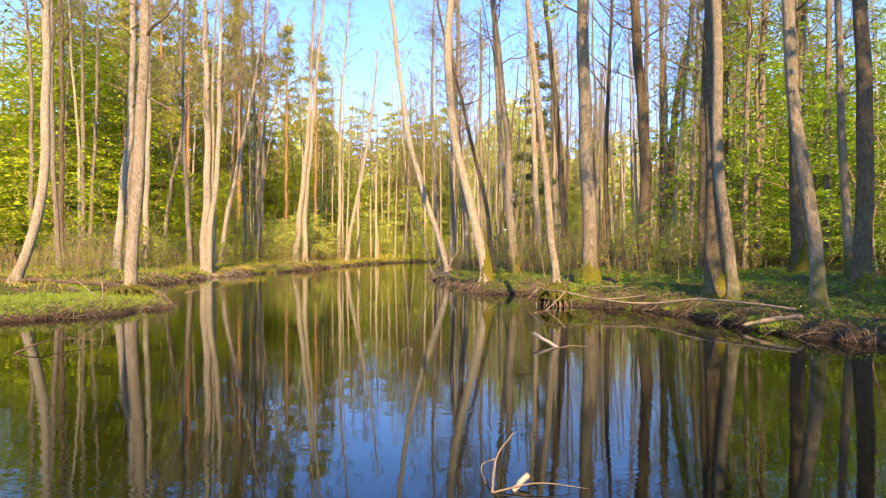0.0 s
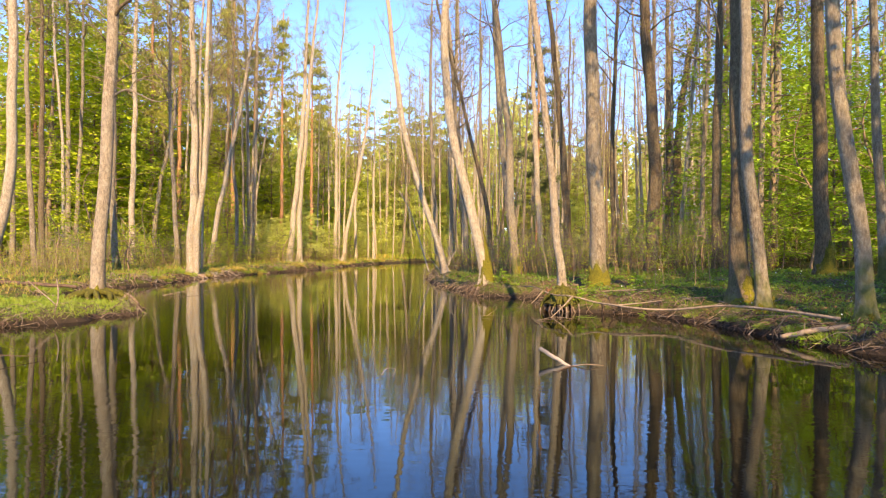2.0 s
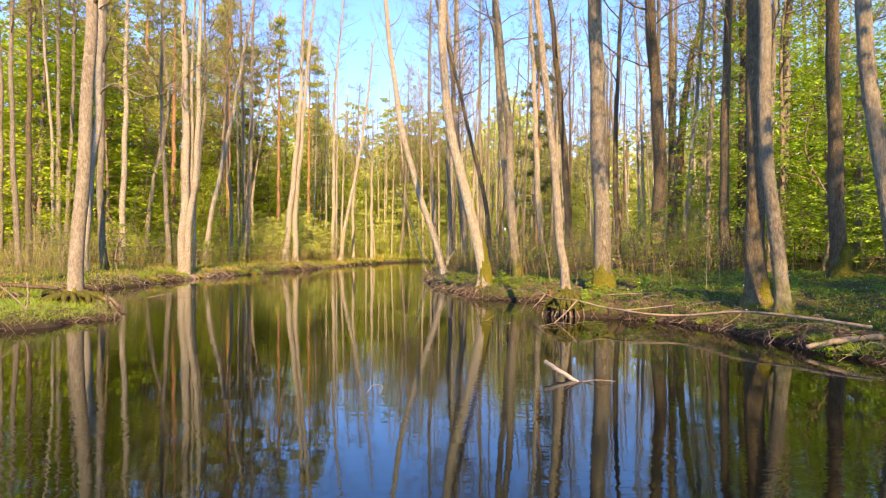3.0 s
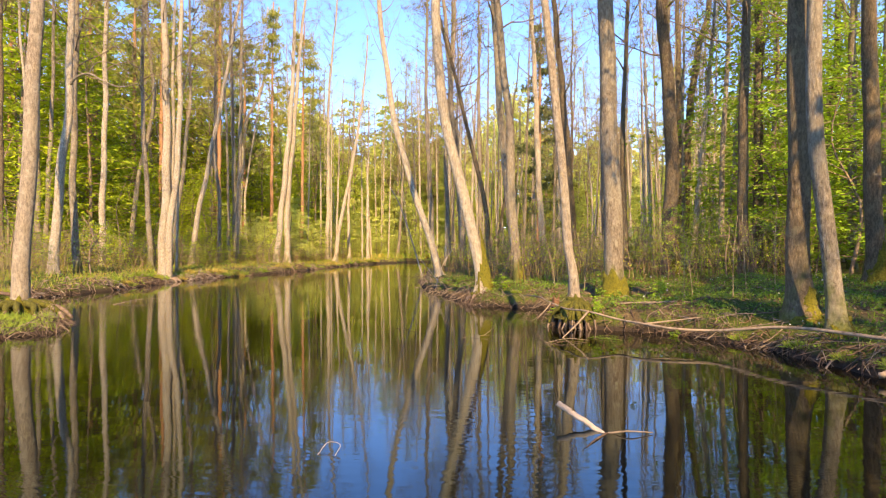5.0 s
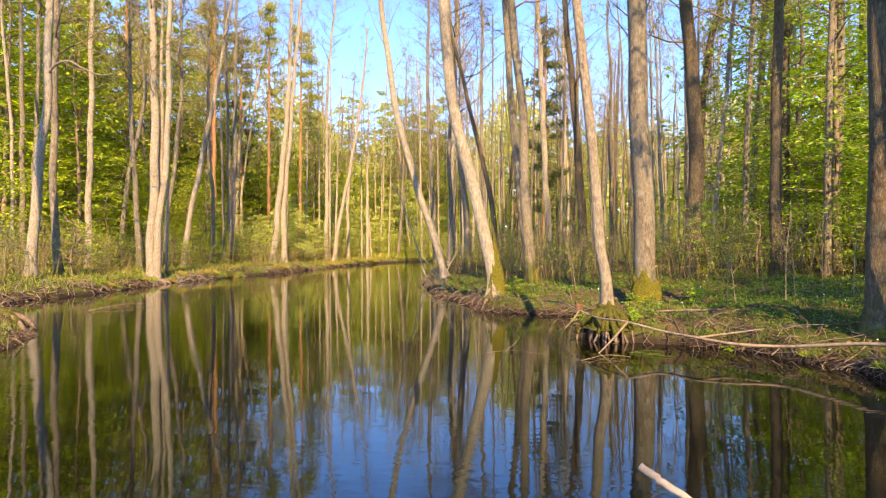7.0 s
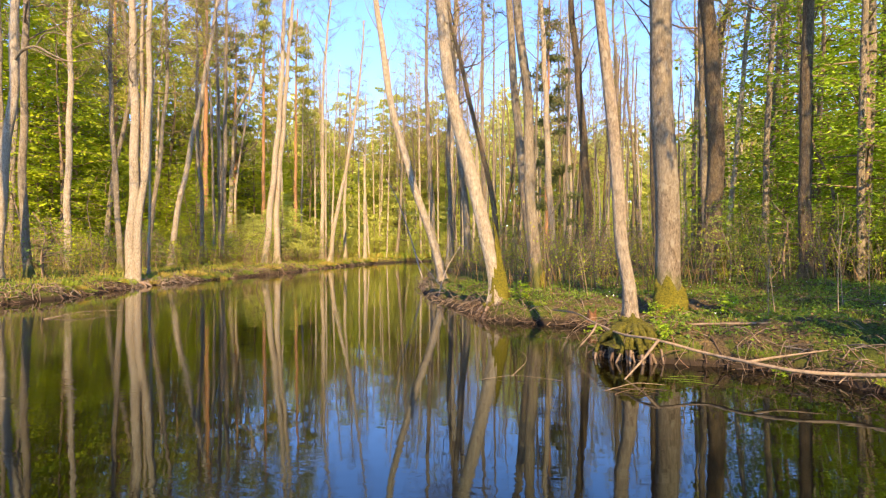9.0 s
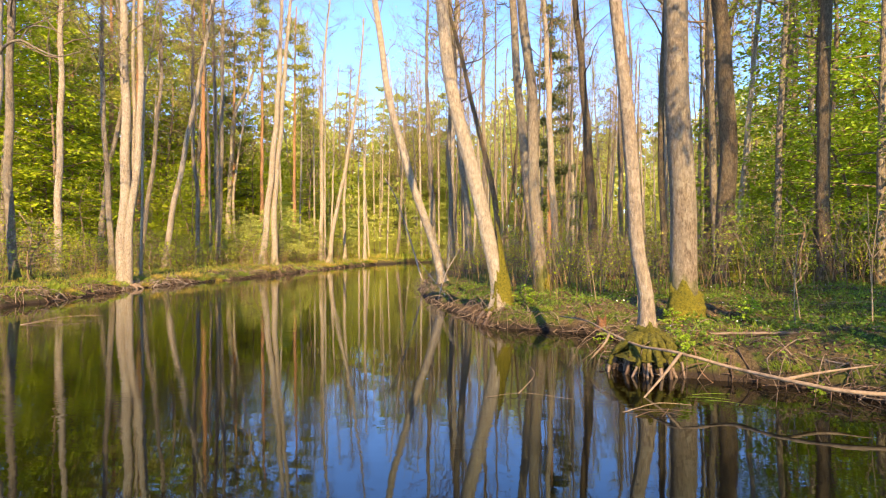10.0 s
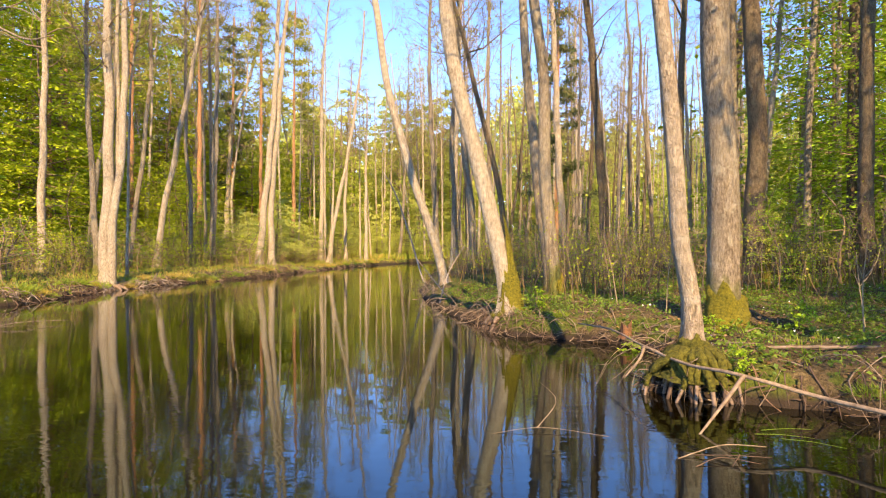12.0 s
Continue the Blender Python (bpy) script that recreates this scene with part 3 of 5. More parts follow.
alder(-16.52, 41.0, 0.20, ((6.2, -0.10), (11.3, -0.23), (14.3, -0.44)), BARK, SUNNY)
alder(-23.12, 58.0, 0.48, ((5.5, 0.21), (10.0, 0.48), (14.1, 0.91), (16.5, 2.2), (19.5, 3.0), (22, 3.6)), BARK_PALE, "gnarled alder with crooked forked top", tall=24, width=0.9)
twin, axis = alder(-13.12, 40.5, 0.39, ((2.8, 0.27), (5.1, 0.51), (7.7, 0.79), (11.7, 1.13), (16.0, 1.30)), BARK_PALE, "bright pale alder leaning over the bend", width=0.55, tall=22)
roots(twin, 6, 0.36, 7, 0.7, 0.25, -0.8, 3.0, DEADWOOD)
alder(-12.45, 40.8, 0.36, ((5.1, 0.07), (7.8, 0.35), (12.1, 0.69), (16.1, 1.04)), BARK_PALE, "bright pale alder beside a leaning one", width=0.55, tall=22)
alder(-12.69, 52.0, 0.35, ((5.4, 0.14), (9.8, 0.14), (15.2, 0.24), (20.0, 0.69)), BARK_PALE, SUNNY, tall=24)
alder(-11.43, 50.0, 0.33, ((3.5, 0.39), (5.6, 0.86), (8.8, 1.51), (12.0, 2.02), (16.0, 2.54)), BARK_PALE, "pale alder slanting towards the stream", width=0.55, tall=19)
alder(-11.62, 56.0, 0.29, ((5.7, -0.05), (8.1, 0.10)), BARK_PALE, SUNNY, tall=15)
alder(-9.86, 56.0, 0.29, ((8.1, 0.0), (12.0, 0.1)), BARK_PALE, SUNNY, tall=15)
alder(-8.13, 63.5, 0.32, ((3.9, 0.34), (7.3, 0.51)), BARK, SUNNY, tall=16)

# ---- trees of the right bank ----
MOSSY = "alder with mossy foot and grey-brown trunk on the bank"
lean_b, axis = alder(-1.08, 25.5, 0.28, ((1.3, -0.27), (2.3, -0.59), (3.4, -0.95), (4.5, -1.29), (5.7, -1.65), (7.4, -1.97), (9.3, -2.24)), BARK_PALE, "slender alder leaning far out over the water", width=0.55)
moss_cushion(lean_b, 7, 0.28, 0.45, 0.2, (-0.3, 0), 0.0, 0.6)
alder(-2.87, 45.0, 0.37, ((4.7, -0.19), (8.4, -0.37), (14.0, -0.52), (17.7, -0.44)), BARK, tall=23, group="far trees")
alder(-1.24, 36.0, 0.25, ((4.5, -0.14), (6.8, -0.22), (9.0, -0.1)), BARK, group="far trees")
alder(-0.35, 33.0, 0.33, ((2.4, -0.05), (5.0, -0.30), (6.2, -0.40)), BARK, group="far trees")
lean_a, axis = alder(0.56, 18.0, 0.30, ((1.1, -0.12), (2.0, -0.33), (2.9, -0.57), (4.0, -0.83), (5.0, -1.04), (6.1, -1.20), (8.5, -1.25), (12.0, -0.95)), BARK_PALE, "leaning alder with moss and bare roots over the water", width=0.55, flare=0.9)
moss_cushion(lean_a, 8, 0.36, 0.85, 0.2, (-0.16, 0.0), -0.3, 0.8)
stilt_roots(lean_a, 18, 13, 0.14, 0.52, 0.02, 0.44, -1.7, 4.2, 0.45, 1.35)
roots(lean_a, 9, 0.7, 13, 0.4, 0.5, -1.9, 4.4, ROOT, -0.06, 0.4)
alder(0.99, 30.0, 0.24, ((4.2, -0.36), (6.0, -0.81), (8.4, -1.36), (10.5, -1.87)), BARK_DARK, "thin dark alder slanting among the trees", group="far trees")
alder(0.62, 50.0, 0.38, ((7.2, -0.04), (11.4, -0.13), (19.7, -0.09)), BARK, tall=23, group="far trees")
pair_r, axis = alder(1.63, 19.8, 0.27, ((1.3, -0.12), (2.6, -0.22), (3.8, -0.25), (5.6, -0.32), (6.8, -0.46)), BARK, MOSSY)
moss_cushion(pair_r, 9, 0.28, 0.5, 0.15)
roots(pair_r, 9, 0.28, 6, 0.6, 0.3, -1.9, 3.5)
pair_back, axis = alder(1.71, 21.5, 0.25, ((2.7, -0.27), (4.1, -0.42), (5.9, -0.57), (7.5, -0.68)), BARK, MOSSY)
alder(4.73, 40.0, 0.42, ((4.3, -0.34), (7.4, -0.47), (11.2, -0.60), (15.3, -0.79)), BARK_PALE, tall=22, group="far trees")
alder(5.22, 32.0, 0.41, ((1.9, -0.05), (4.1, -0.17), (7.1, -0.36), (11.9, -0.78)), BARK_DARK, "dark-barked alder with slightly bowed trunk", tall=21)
crook, axis = alder(2.19, 13.4, 0.175, ((1.0, -0.02), (1.5, -0.11), (2.1, -0.16), (2.8, -0.22), (3.3, -0.26), (4.0, -0.32)), BARK_GREY, "thin crooked alder on a mossy root hummock", tall=14, foot=0.42, width=1.0)
moss_cushion(crook, 11, 0.27, 0.2, 0.2, mat=MOSS_DARK, label="dark shaggy moss over roots")
moss_cushion(crook, 13, 0.44, 0.04, 0.24, mat=MOSS_DARK, label="olive moss hanging over the roots")
stilt_roots(crook, 11, 19, 0.08, 0.46, 0.05, 0.50, -1.75, 4.9, 0.82, 0.85)
stilt_roots(crook, 12, 11, 0.08, 0.32, 0.0, 0.50, -1.75, 4.4, 0.6, 0.8)
fat, axis = alder(3.49, 15.8, 0.41, ((1.4, -0.02), (2.4, -0.06), (3.4, -0.09), (4.4, -0.13), (5.0, -0.15)), BARK, "stout straight alder with a cushion of moss round its foot", tall=22, flare=0.25, crowns=CROWNS_DENSE)
moss_cushion(fat, 12, 0.47, 0.62, 0.14)
alder(6.10, 25.0, 0.21, ((3.3, -0.13), (4.7, -0.17), (7.2, -0.11), (8.8, -0.04)), BARK_DARK, "thin dark alder pole in the wood")
alder(8.47, 27.0, 0.25, ((3.5, -0.09), (5.9, -0.15), (9.6, -0.21)), BARK, MOSSY)
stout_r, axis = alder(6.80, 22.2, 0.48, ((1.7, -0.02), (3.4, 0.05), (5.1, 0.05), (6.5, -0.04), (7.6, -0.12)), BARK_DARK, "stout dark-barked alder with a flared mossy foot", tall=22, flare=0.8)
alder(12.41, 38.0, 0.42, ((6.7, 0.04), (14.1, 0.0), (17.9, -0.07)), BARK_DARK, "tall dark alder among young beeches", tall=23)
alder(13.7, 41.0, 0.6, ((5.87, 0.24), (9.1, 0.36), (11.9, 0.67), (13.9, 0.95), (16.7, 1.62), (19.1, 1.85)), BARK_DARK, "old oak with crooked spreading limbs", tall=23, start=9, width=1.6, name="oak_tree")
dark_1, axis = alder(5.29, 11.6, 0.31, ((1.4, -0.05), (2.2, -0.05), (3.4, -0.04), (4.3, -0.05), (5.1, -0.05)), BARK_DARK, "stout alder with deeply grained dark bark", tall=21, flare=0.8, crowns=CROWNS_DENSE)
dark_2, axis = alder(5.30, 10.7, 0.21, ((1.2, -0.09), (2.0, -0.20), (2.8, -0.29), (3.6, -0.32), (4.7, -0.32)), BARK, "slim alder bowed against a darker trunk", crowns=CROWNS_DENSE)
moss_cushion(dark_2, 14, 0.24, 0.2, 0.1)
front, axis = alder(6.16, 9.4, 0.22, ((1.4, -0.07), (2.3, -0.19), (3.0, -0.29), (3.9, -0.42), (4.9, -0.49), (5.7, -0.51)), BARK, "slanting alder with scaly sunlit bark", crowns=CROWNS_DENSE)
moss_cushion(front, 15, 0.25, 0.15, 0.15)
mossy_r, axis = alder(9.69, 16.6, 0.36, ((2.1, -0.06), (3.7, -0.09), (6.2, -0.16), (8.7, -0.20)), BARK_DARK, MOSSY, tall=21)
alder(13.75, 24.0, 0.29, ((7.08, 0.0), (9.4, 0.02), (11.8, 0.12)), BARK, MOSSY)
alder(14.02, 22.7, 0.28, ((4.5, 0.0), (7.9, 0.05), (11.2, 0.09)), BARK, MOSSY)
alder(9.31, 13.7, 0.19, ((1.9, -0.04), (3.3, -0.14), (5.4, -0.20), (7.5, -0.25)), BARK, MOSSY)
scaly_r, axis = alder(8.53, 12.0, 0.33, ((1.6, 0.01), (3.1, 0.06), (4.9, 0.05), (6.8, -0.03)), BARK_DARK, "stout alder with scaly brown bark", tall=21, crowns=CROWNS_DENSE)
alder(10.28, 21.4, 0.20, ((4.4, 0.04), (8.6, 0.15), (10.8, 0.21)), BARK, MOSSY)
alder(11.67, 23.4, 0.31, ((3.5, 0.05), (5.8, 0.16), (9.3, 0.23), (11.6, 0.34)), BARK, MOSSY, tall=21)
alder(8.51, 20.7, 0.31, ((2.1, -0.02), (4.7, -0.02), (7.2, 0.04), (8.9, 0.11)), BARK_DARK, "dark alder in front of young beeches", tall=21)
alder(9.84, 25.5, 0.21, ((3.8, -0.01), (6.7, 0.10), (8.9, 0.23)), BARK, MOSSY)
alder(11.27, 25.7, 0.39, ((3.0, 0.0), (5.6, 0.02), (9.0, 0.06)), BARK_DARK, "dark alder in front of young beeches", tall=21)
alder(13.37, 30.0, 0.20, ((4.4, 0.01), (10.8, 0.06)), BARK_PALE, "thin pale alder pole")

moss_cushion(pair_back, 21, 0.28, 0.9, 0.15, (-0.08, 0), 0.2, 0.8)
moss_cushion(stout_r, 22, 0.56, 0.7, 0.15, (0, 0), -0.8, 0.6)
moss_cushion(dark_1, 23, 0.38, 0.3, 0.12, (0, 0), -1.2, 0.5)
moss_cushion(mossy_r, 24, 0.42, 0.95, 0.15, (0, 0), 0.0, 0.5)
moss_cushion(scaly_r, 25, 0.39, 0.4, 0.12, (0, 0), -0.5, 0.5)

# ---- the wood behind: poles on both banks and far off ----
rng = np.random.default_rng(5)


def pole(seed, girth, mat, tall):
    x1, x2 = np.random.default_rng(seed).normal(0, 0.25, 2)
    t, a = alder(0, -60, girth, ((4.0, x1 * 0.5, x2 * 0.3), (9.0, x1, x2), (14.0, x1 * 1.3, x2)), mat, "tall thin alder pole in the open wood", "poles of the wood", tall, 9.0, foot=0.0, crowns=CROWNS_FAR)
    return t


POLES = [pole(i, g, m, h) for i, (g, m, h) in enumerate(((0.24, BARK_PALE, 20), (0.30, BARK, 22), (0.20, BARK, 18), (0.34, BARK_DARK, 22), (0.17, BARK_PALE, 17)))]
used = set()


def put_pole(x, y, kinds=(0, 1, 2, 3, 4)):
    i = int(rng.choice(kinds))
    m = pose(x, y, float(height(x, y)) - 0.1, rng.normal(0, 1.6), rng.normal(0, 2.2), rng.uniform(0, 360))
    if i in used:
        t = copy_thing(POLES[i], m)
    else:
        t = POLES[i]
        t.matrix_basis = m
        used.add(i)
    k = rng.uniform(0.85, 1.15)
    t.scale = (k, k, k)


def scatter(count, x_range, y_range, gap, keep, put):
    spots = []
    for _ in range(count * 30):
        x, y = rng.uniform(*x_range), rng.uniform(*y_range)
        if len(spots) < count and inland(x, y) > 0.8 and keep(x, y) and all((x - a) ** 2 + (y - b) ** 2 > gap * gap for a, b in spots):
            spots.append((x, y))
            put(x, y)


scatter(110, (-4, 36), (36, 100), 1.4, lambda x, y: x > -4 + 0.02 * y and x < 5 + 0.36 * y, put_pole)
scatter(16, (8, 22), (26, 40), 1.8, lambda x, y: x > 0.27 * y, put_pole)
scatter(5, (-42, -15), (38, 75), 2.6, lambda x, y: x < -0.38 * y, put_pole)
scatter(26, (-19, 3), (64.5, 78), 1.2, lambda x, y: True, lambda x, y: put_pole(x, y, (0, 2, 4)))
scatter(9, (-16.5, -8.5), (46, 64), 1.3, lambda x, y: True, lambda x, y: put_pole(x, y, (0, 4)))
# two stands of poles out of view, added for shade on the right bank
scatter(10, (4, 18), (-34, -12.0), 3.0, lambda x, y: True, put_pole)
scatter(5, (11, 20), (-8, 8), 3.0, lambda x, y: True, put_pole)

# ---- young beeches and shrubs in leaf ----
BIG = [leafy(40 + i, 12.0, 3.6, 60, 56, 0.205, 0.6, LEAF) for i in range(3)]
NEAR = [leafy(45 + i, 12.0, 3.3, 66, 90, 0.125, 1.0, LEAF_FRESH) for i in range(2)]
BUSH = [leafy(50 + i, 6.0, 2.2, 42, 52, 0.115, 0.4, LEAF) for i in range(3)]
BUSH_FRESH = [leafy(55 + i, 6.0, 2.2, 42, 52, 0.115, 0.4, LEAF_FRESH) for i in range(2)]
FAR = [leafy(60 + i, 19.0, 4.8, 52, 130, 0.29, 0.2, LEAF_HAZED, 1.2) for i in range(2)]
SHRUB = [leafy(70 + i, 1.6, 0.8, 16, 20, 0.055, 0.15, HERB, 0.7) for i in range(2)]


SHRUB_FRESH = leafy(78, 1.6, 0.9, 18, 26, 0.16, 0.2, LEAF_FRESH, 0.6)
LOW_BUSH = [leafy(75 + i, 1.7, 1.0, 26, 22, 0.075, 0.1, LEAF, 0.6) for i in range(2)]


def thicket(seed, stems, tall, wide, leaves, mat, twig=TWIG):
    """Brush: thin upright stems with a few small leaves."""
    r = np.random.default_rng(seed)
    wood, green = Soup(), Soup()
    at = []
    for _ in range(stems):
        a = np.array([*r.normal(0, wide, 2), -0.1])
        h = tall * r.uniform(0.4, 1.2)
        lean = r.normal(0, 0.22, 2) * h
        m = a + (lean[0] * 0.4, lean[1] * 0.4, h * 0.55)
        e = a + (lean[0], lean[1], h)
        wood.tube([a, m, e], (0.008, 0.006, 0.003), 3)
        for _ in range(2):
            q = a + (e - a) * r.uniform(0.4, 0.9)
            w = q + r.normal(0, 0.16, 3) * h + (0, 0, 0.1 * h)
            wood.tube([q, w], (0.004, 0.002), 3)
            at += [w, (q + w) / 2]
        at += [e, m]
    at = np.array(at)[r.integers(0, len(at), leaves)] + r.normal(0, 0.07, (leaves, 3))
    up = unit(r.normal(0, 0.7, (leaves, 3)) + (0, 0, 0.8))
    to = unit(np.cross(up, r.normal(0, 1, (leaves, 3))))
    green.leaves(at, up, to, r.uniform(0.03, 0.065, leaves), r.uniform(0.02, 0.045, leaves))
    return wood.mesh("branchwork", twig), green.mesh("foliage", mat, False)


SUNNED = plain("sunned_twig", (0.15, 0.11, 0.065), (0.33, 0.25, 0.15), 20)
OLIVE = leaf_material("opening_leaf", (0.17, 0.16, 0.02), (0.38, 0.36, 0.04), 0.35)
BRUSH = [thicket(80 + i, 26, 1.7, 0.6, 500, OLIVE if i < 2 else LEAF) for i in range(4)]
DRY_BRUSH = [thicket(280 + i, 40, 1.5, 0.75, 700, OLIVE if i < 2 else LEAF, SUNNED) for i in range(3)]


def planter(kinds, name, lo, hi, label, category, group):
    def put(x, y):
        plant(name, kinds[int(rng.integers(0, len(kinds)))], x, y, rng.uniform(lo, hi), label, category, group, rng.uniform(0, 6.28))
    return put


beech = planter(BIG, "beech_tree", 0.8, 1.2, "young beech in fresh yellow-green leaf", "tree", "young beeches")
sapling = planter(BUSH, "beech_sapling", 0.7, 1.25, "beech sapling with level sprays of fresh leaves", "sapling", "beech saplings")
FAR_BARE = [leafy(65 + i, 17.0, 3.4, 38, 40, 0.38, 2.0, LEAF_BUD, 1.2) for i in range(2)]
HAZE += [bare_crown(135 + i, 11.0, 3.4, 34, 1700, LEAF_SPRING, 0.12, 8, 3) for i in range(3)]


def hazy_tree(x, y):
    """A tall tree of the far wood: thin trunk and a wide crown of twigs with pale opening leaves."""
    alder(x, y, rng.uniform(0.2, 0.34), ((5.0, rng.normal(0, 0.2)), (12.0, rng.normal(0, 0.5))), BARK if rng.random() < 0.6 else BARK_PALE,
          "tall far tree with a haze of twigs and opening leaves", "far trees", rng.uniform(19, 25), rng.uniform(6, 10), 1.0, crowns=HAZE)


budding = planter(FAR_BARE, "leafy_tree", 0.8, 1.2, "distant tree with opening ochre-green leaves", "tree", "distant trees")
far_tall = planter(BIG, "beech_tree", 1.8, 2.3, "tall beech in fresh leaf behind the alders", "tree", "young beeches")
far_tree = planter(FAR, "leafy_tree", 0.85, 1.15, "distant broadleaf tree with haze painted into its pale leaf", "tree", "distant trees")
shrub = planter(SHRUB, "shrub", 0.7, 1.5, "low twiggy shrub coming into leaf", "shrub", "shrubs")
brush = planter(BRUSH, "brush", 0.6, 1.35, "thin upright brush coming into leaf", "shrub", "brush")
tall_beech = planter(BIG, "beech_tree", 1.0, 1.5, "young beech in fresh yellow-green leaf", "tree", "young beeches")
scatter(46, (-60, -17), (34, 68), 2.3, lambda x, y: x < -0.5 * y - 4.5 or (y > 50 and x < -0.44 * y - 0.5), tall_beech)
# beeches out of view on the right, added to shade the right wood
for x, y in ((10.5, -3.5), (13.5, 0.5), (11.0, 3.0), (18.0, 13.5), (20.0, 5.0)):
    plant("beech_tree", BIG[int(x) % 3], x, y, 1.25, "unseen beech beside the pool, added to cast shade", "tree", "young beeches", x)
# tall beeches out of view behind, added to shade the right bank
for x, y, k in ((12.6, -9.4, 1.6), (17.0, -9.0, 1.6)):
    plant("beech_tree", BIG[int(10 * k) % 3], x, y, k, "unseen tall beech behind the pool, added to cast shade", "tree", "young beeches", x)
for x, y, k in ((-27.5, 36, 1.6), (-30, 40, 1.75), (-33, 44, 1.85)):
    plant("beech_tree", BIG[int(-x) % 3], x, y, k, "tall beech in fresh leaf behind the alders", "tree", "young beeches", x)
scatter(12, (-27, -16), (59, 70), 2.2, lambda x, y: True, beech)
scatter(14, (-28, -16), (41, 54), 2.2, lambda x, y: -0.55 * y < x < -0.43 * y, sapling)
low_sapling = planter(BUSH, "beech_sapling", 0.3, 0.6, "low beech sapling in bright fresh leaf", "sapling", "beech saplings")
scatter(18, (-20, -11.5), (34, 63), 1.6, lambda x, y: inland(x, y) > 2.6, low_sapling)
# the sun glow on these bushes is in their leaf colour
BRIGHT = [leafy(92 + i, 8.0, 3.6, 44, 120, 0.15, 0.1, LEAF_HAZED, 1.0) for i in range(2)]
bright_bush = planter(BRIGHT, "bush", 0.3, 0.62, "bush in yellow-green leaf, paled by painted sun glow", "bush", "sunlit bushes")
scatter(22, (-24, -12.2), (42, 64), 1.5, lambda x, y: inland(x, y) > 1.8 and x > -0.42 * y, bright_bush)
for x, y, k in ((-16.2, 29.6, 1.1), (-15.1, 33.5, 0.8)):
    plant("bush", LOW_BUSH[0], x, y, k, "low rounded bush in vivid green leaf", "bush", "low bushes", x)
for x, y, k in ((4.35, 15.5, 0.26), (2.5, 13.15, 0.2), (3.0, 15.0, 0.2), (1.0, 17.9, 0.25), (2.2, 16.0, 0.22), (4.9, 9.0, 0.2), (3.7, 12.4, 0.18)):
    plant("seedling", SHRUB_FRESH, x, y, k, "small seedling with bright fresh leaves", "seedling", "seedlings", 3 * x)

scatter(24, (-44, -18), (26, 46), 2.0, lambda x, y: x < -0.55 * y, sapling)
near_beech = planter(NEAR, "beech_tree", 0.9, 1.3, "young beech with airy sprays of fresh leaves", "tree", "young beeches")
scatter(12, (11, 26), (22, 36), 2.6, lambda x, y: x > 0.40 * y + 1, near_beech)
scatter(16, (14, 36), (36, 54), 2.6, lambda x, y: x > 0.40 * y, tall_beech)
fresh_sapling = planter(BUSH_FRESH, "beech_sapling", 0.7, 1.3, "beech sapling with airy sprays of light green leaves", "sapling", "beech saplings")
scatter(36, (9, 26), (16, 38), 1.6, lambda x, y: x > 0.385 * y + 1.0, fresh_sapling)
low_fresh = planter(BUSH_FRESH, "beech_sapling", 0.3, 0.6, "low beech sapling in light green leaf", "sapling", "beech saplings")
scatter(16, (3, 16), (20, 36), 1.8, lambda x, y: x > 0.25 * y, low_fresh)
scatter(50, (-56, 46), (84, 112), 3.2, lambda x, y: True, far_tree)
scatter(22, (-40, -4), (78, 100), 2.6, lambda x, y: True, far_tree)
scatter(15, (-3, 46), (56, 96), 3.0, lambda x, y: x < 0.5 * y, hazy_tree)
scatter(5, (-25, -18.5), (64.5, 77), 1.8, lambda x, y: True, hazy_tree)
scatter(7, (-11, -2), (64.5, 80), 1.8, lambda x, y: True, hazy_tree)
scatter(5, (-3, 40), (80, 104), 3.0, lambda x, y: x < 0.5 * y, budding)
scatter(26, (-48, -20), (52, 78), 2.6, lambda x, y: x < -0.39 * y + 1.0, hazy_tree)
scatter(16, (-52, -24), (56, 80), 3.2, lambda x, y: x < -0.40 * y, far_tall)
FAR_LOW = [leafy(90 + i, 8.0, 3.6, 44, 120, 0.17, 0.1, LEAF_HAZED, 1.2) for i in range(2)]
far_bush = planter(FAR_LOW, "tall_bush", 0.7, 1.2, "distant bush beyond the bend with haze painted into its leaf", "bush", "distant bushes")
low_far = planter(FAR_LOW, "bush", 0.25, 0.5, "low bush beyond the bend with haze and glow painted into its leaf", "bush", "distant bushes")
scatter(34, (-40, 22), (79, 100), 2.6, lambda x, y: True, far_bush)
scatter(12, (-24, -3), (66, 80), 2.2, lambda x, y: True, far_bush)
scatter(22, (-22, 0), (64.4, 68), 1.2, lambda x, y: True, low_far)
scatter(56, (-26, -11.5), (15, 56), 0.9, lambda x, y: x > -0.75 * y and inland(x, y) > 1.8, shrub)
scatter(45, (0, 16), (18, 46), 1.2, lambda x, y: x < 0.5 * y, shrub)
scatter(44, (-30, -11.6), (15, 62), 1.3, lambda x, y: x > -0.85 * y and inland(x, y) > 2.6, brush)
dry_brush = planter(DRY_BRUSH, "brush", 0.6, 1.3, "tan twiggy brush with opening leaves in the sun", "shrub", "brush")
scatter(60, (-30, -12.2), (16, 62), 1.0, lambda x, y: x > -0.8 * y and inland(x, y) > 1.2, dry_brush)
green_bush = planter(LOW_BUSH, "bush", 0.7, 1.3, "low bush in bright fresh leaf on the sunlit bank", "bush", "low bushes")
scatter(40, (-24, -11.4), (17, 60), 1.3, lambda x, y: x > -0.7 * y and inland(x, y) > 2.2, green_bush)
scatter(95, (-3, 18), (19, 60), 1.0, lambda x, y: x < 0.5 * y, brush)


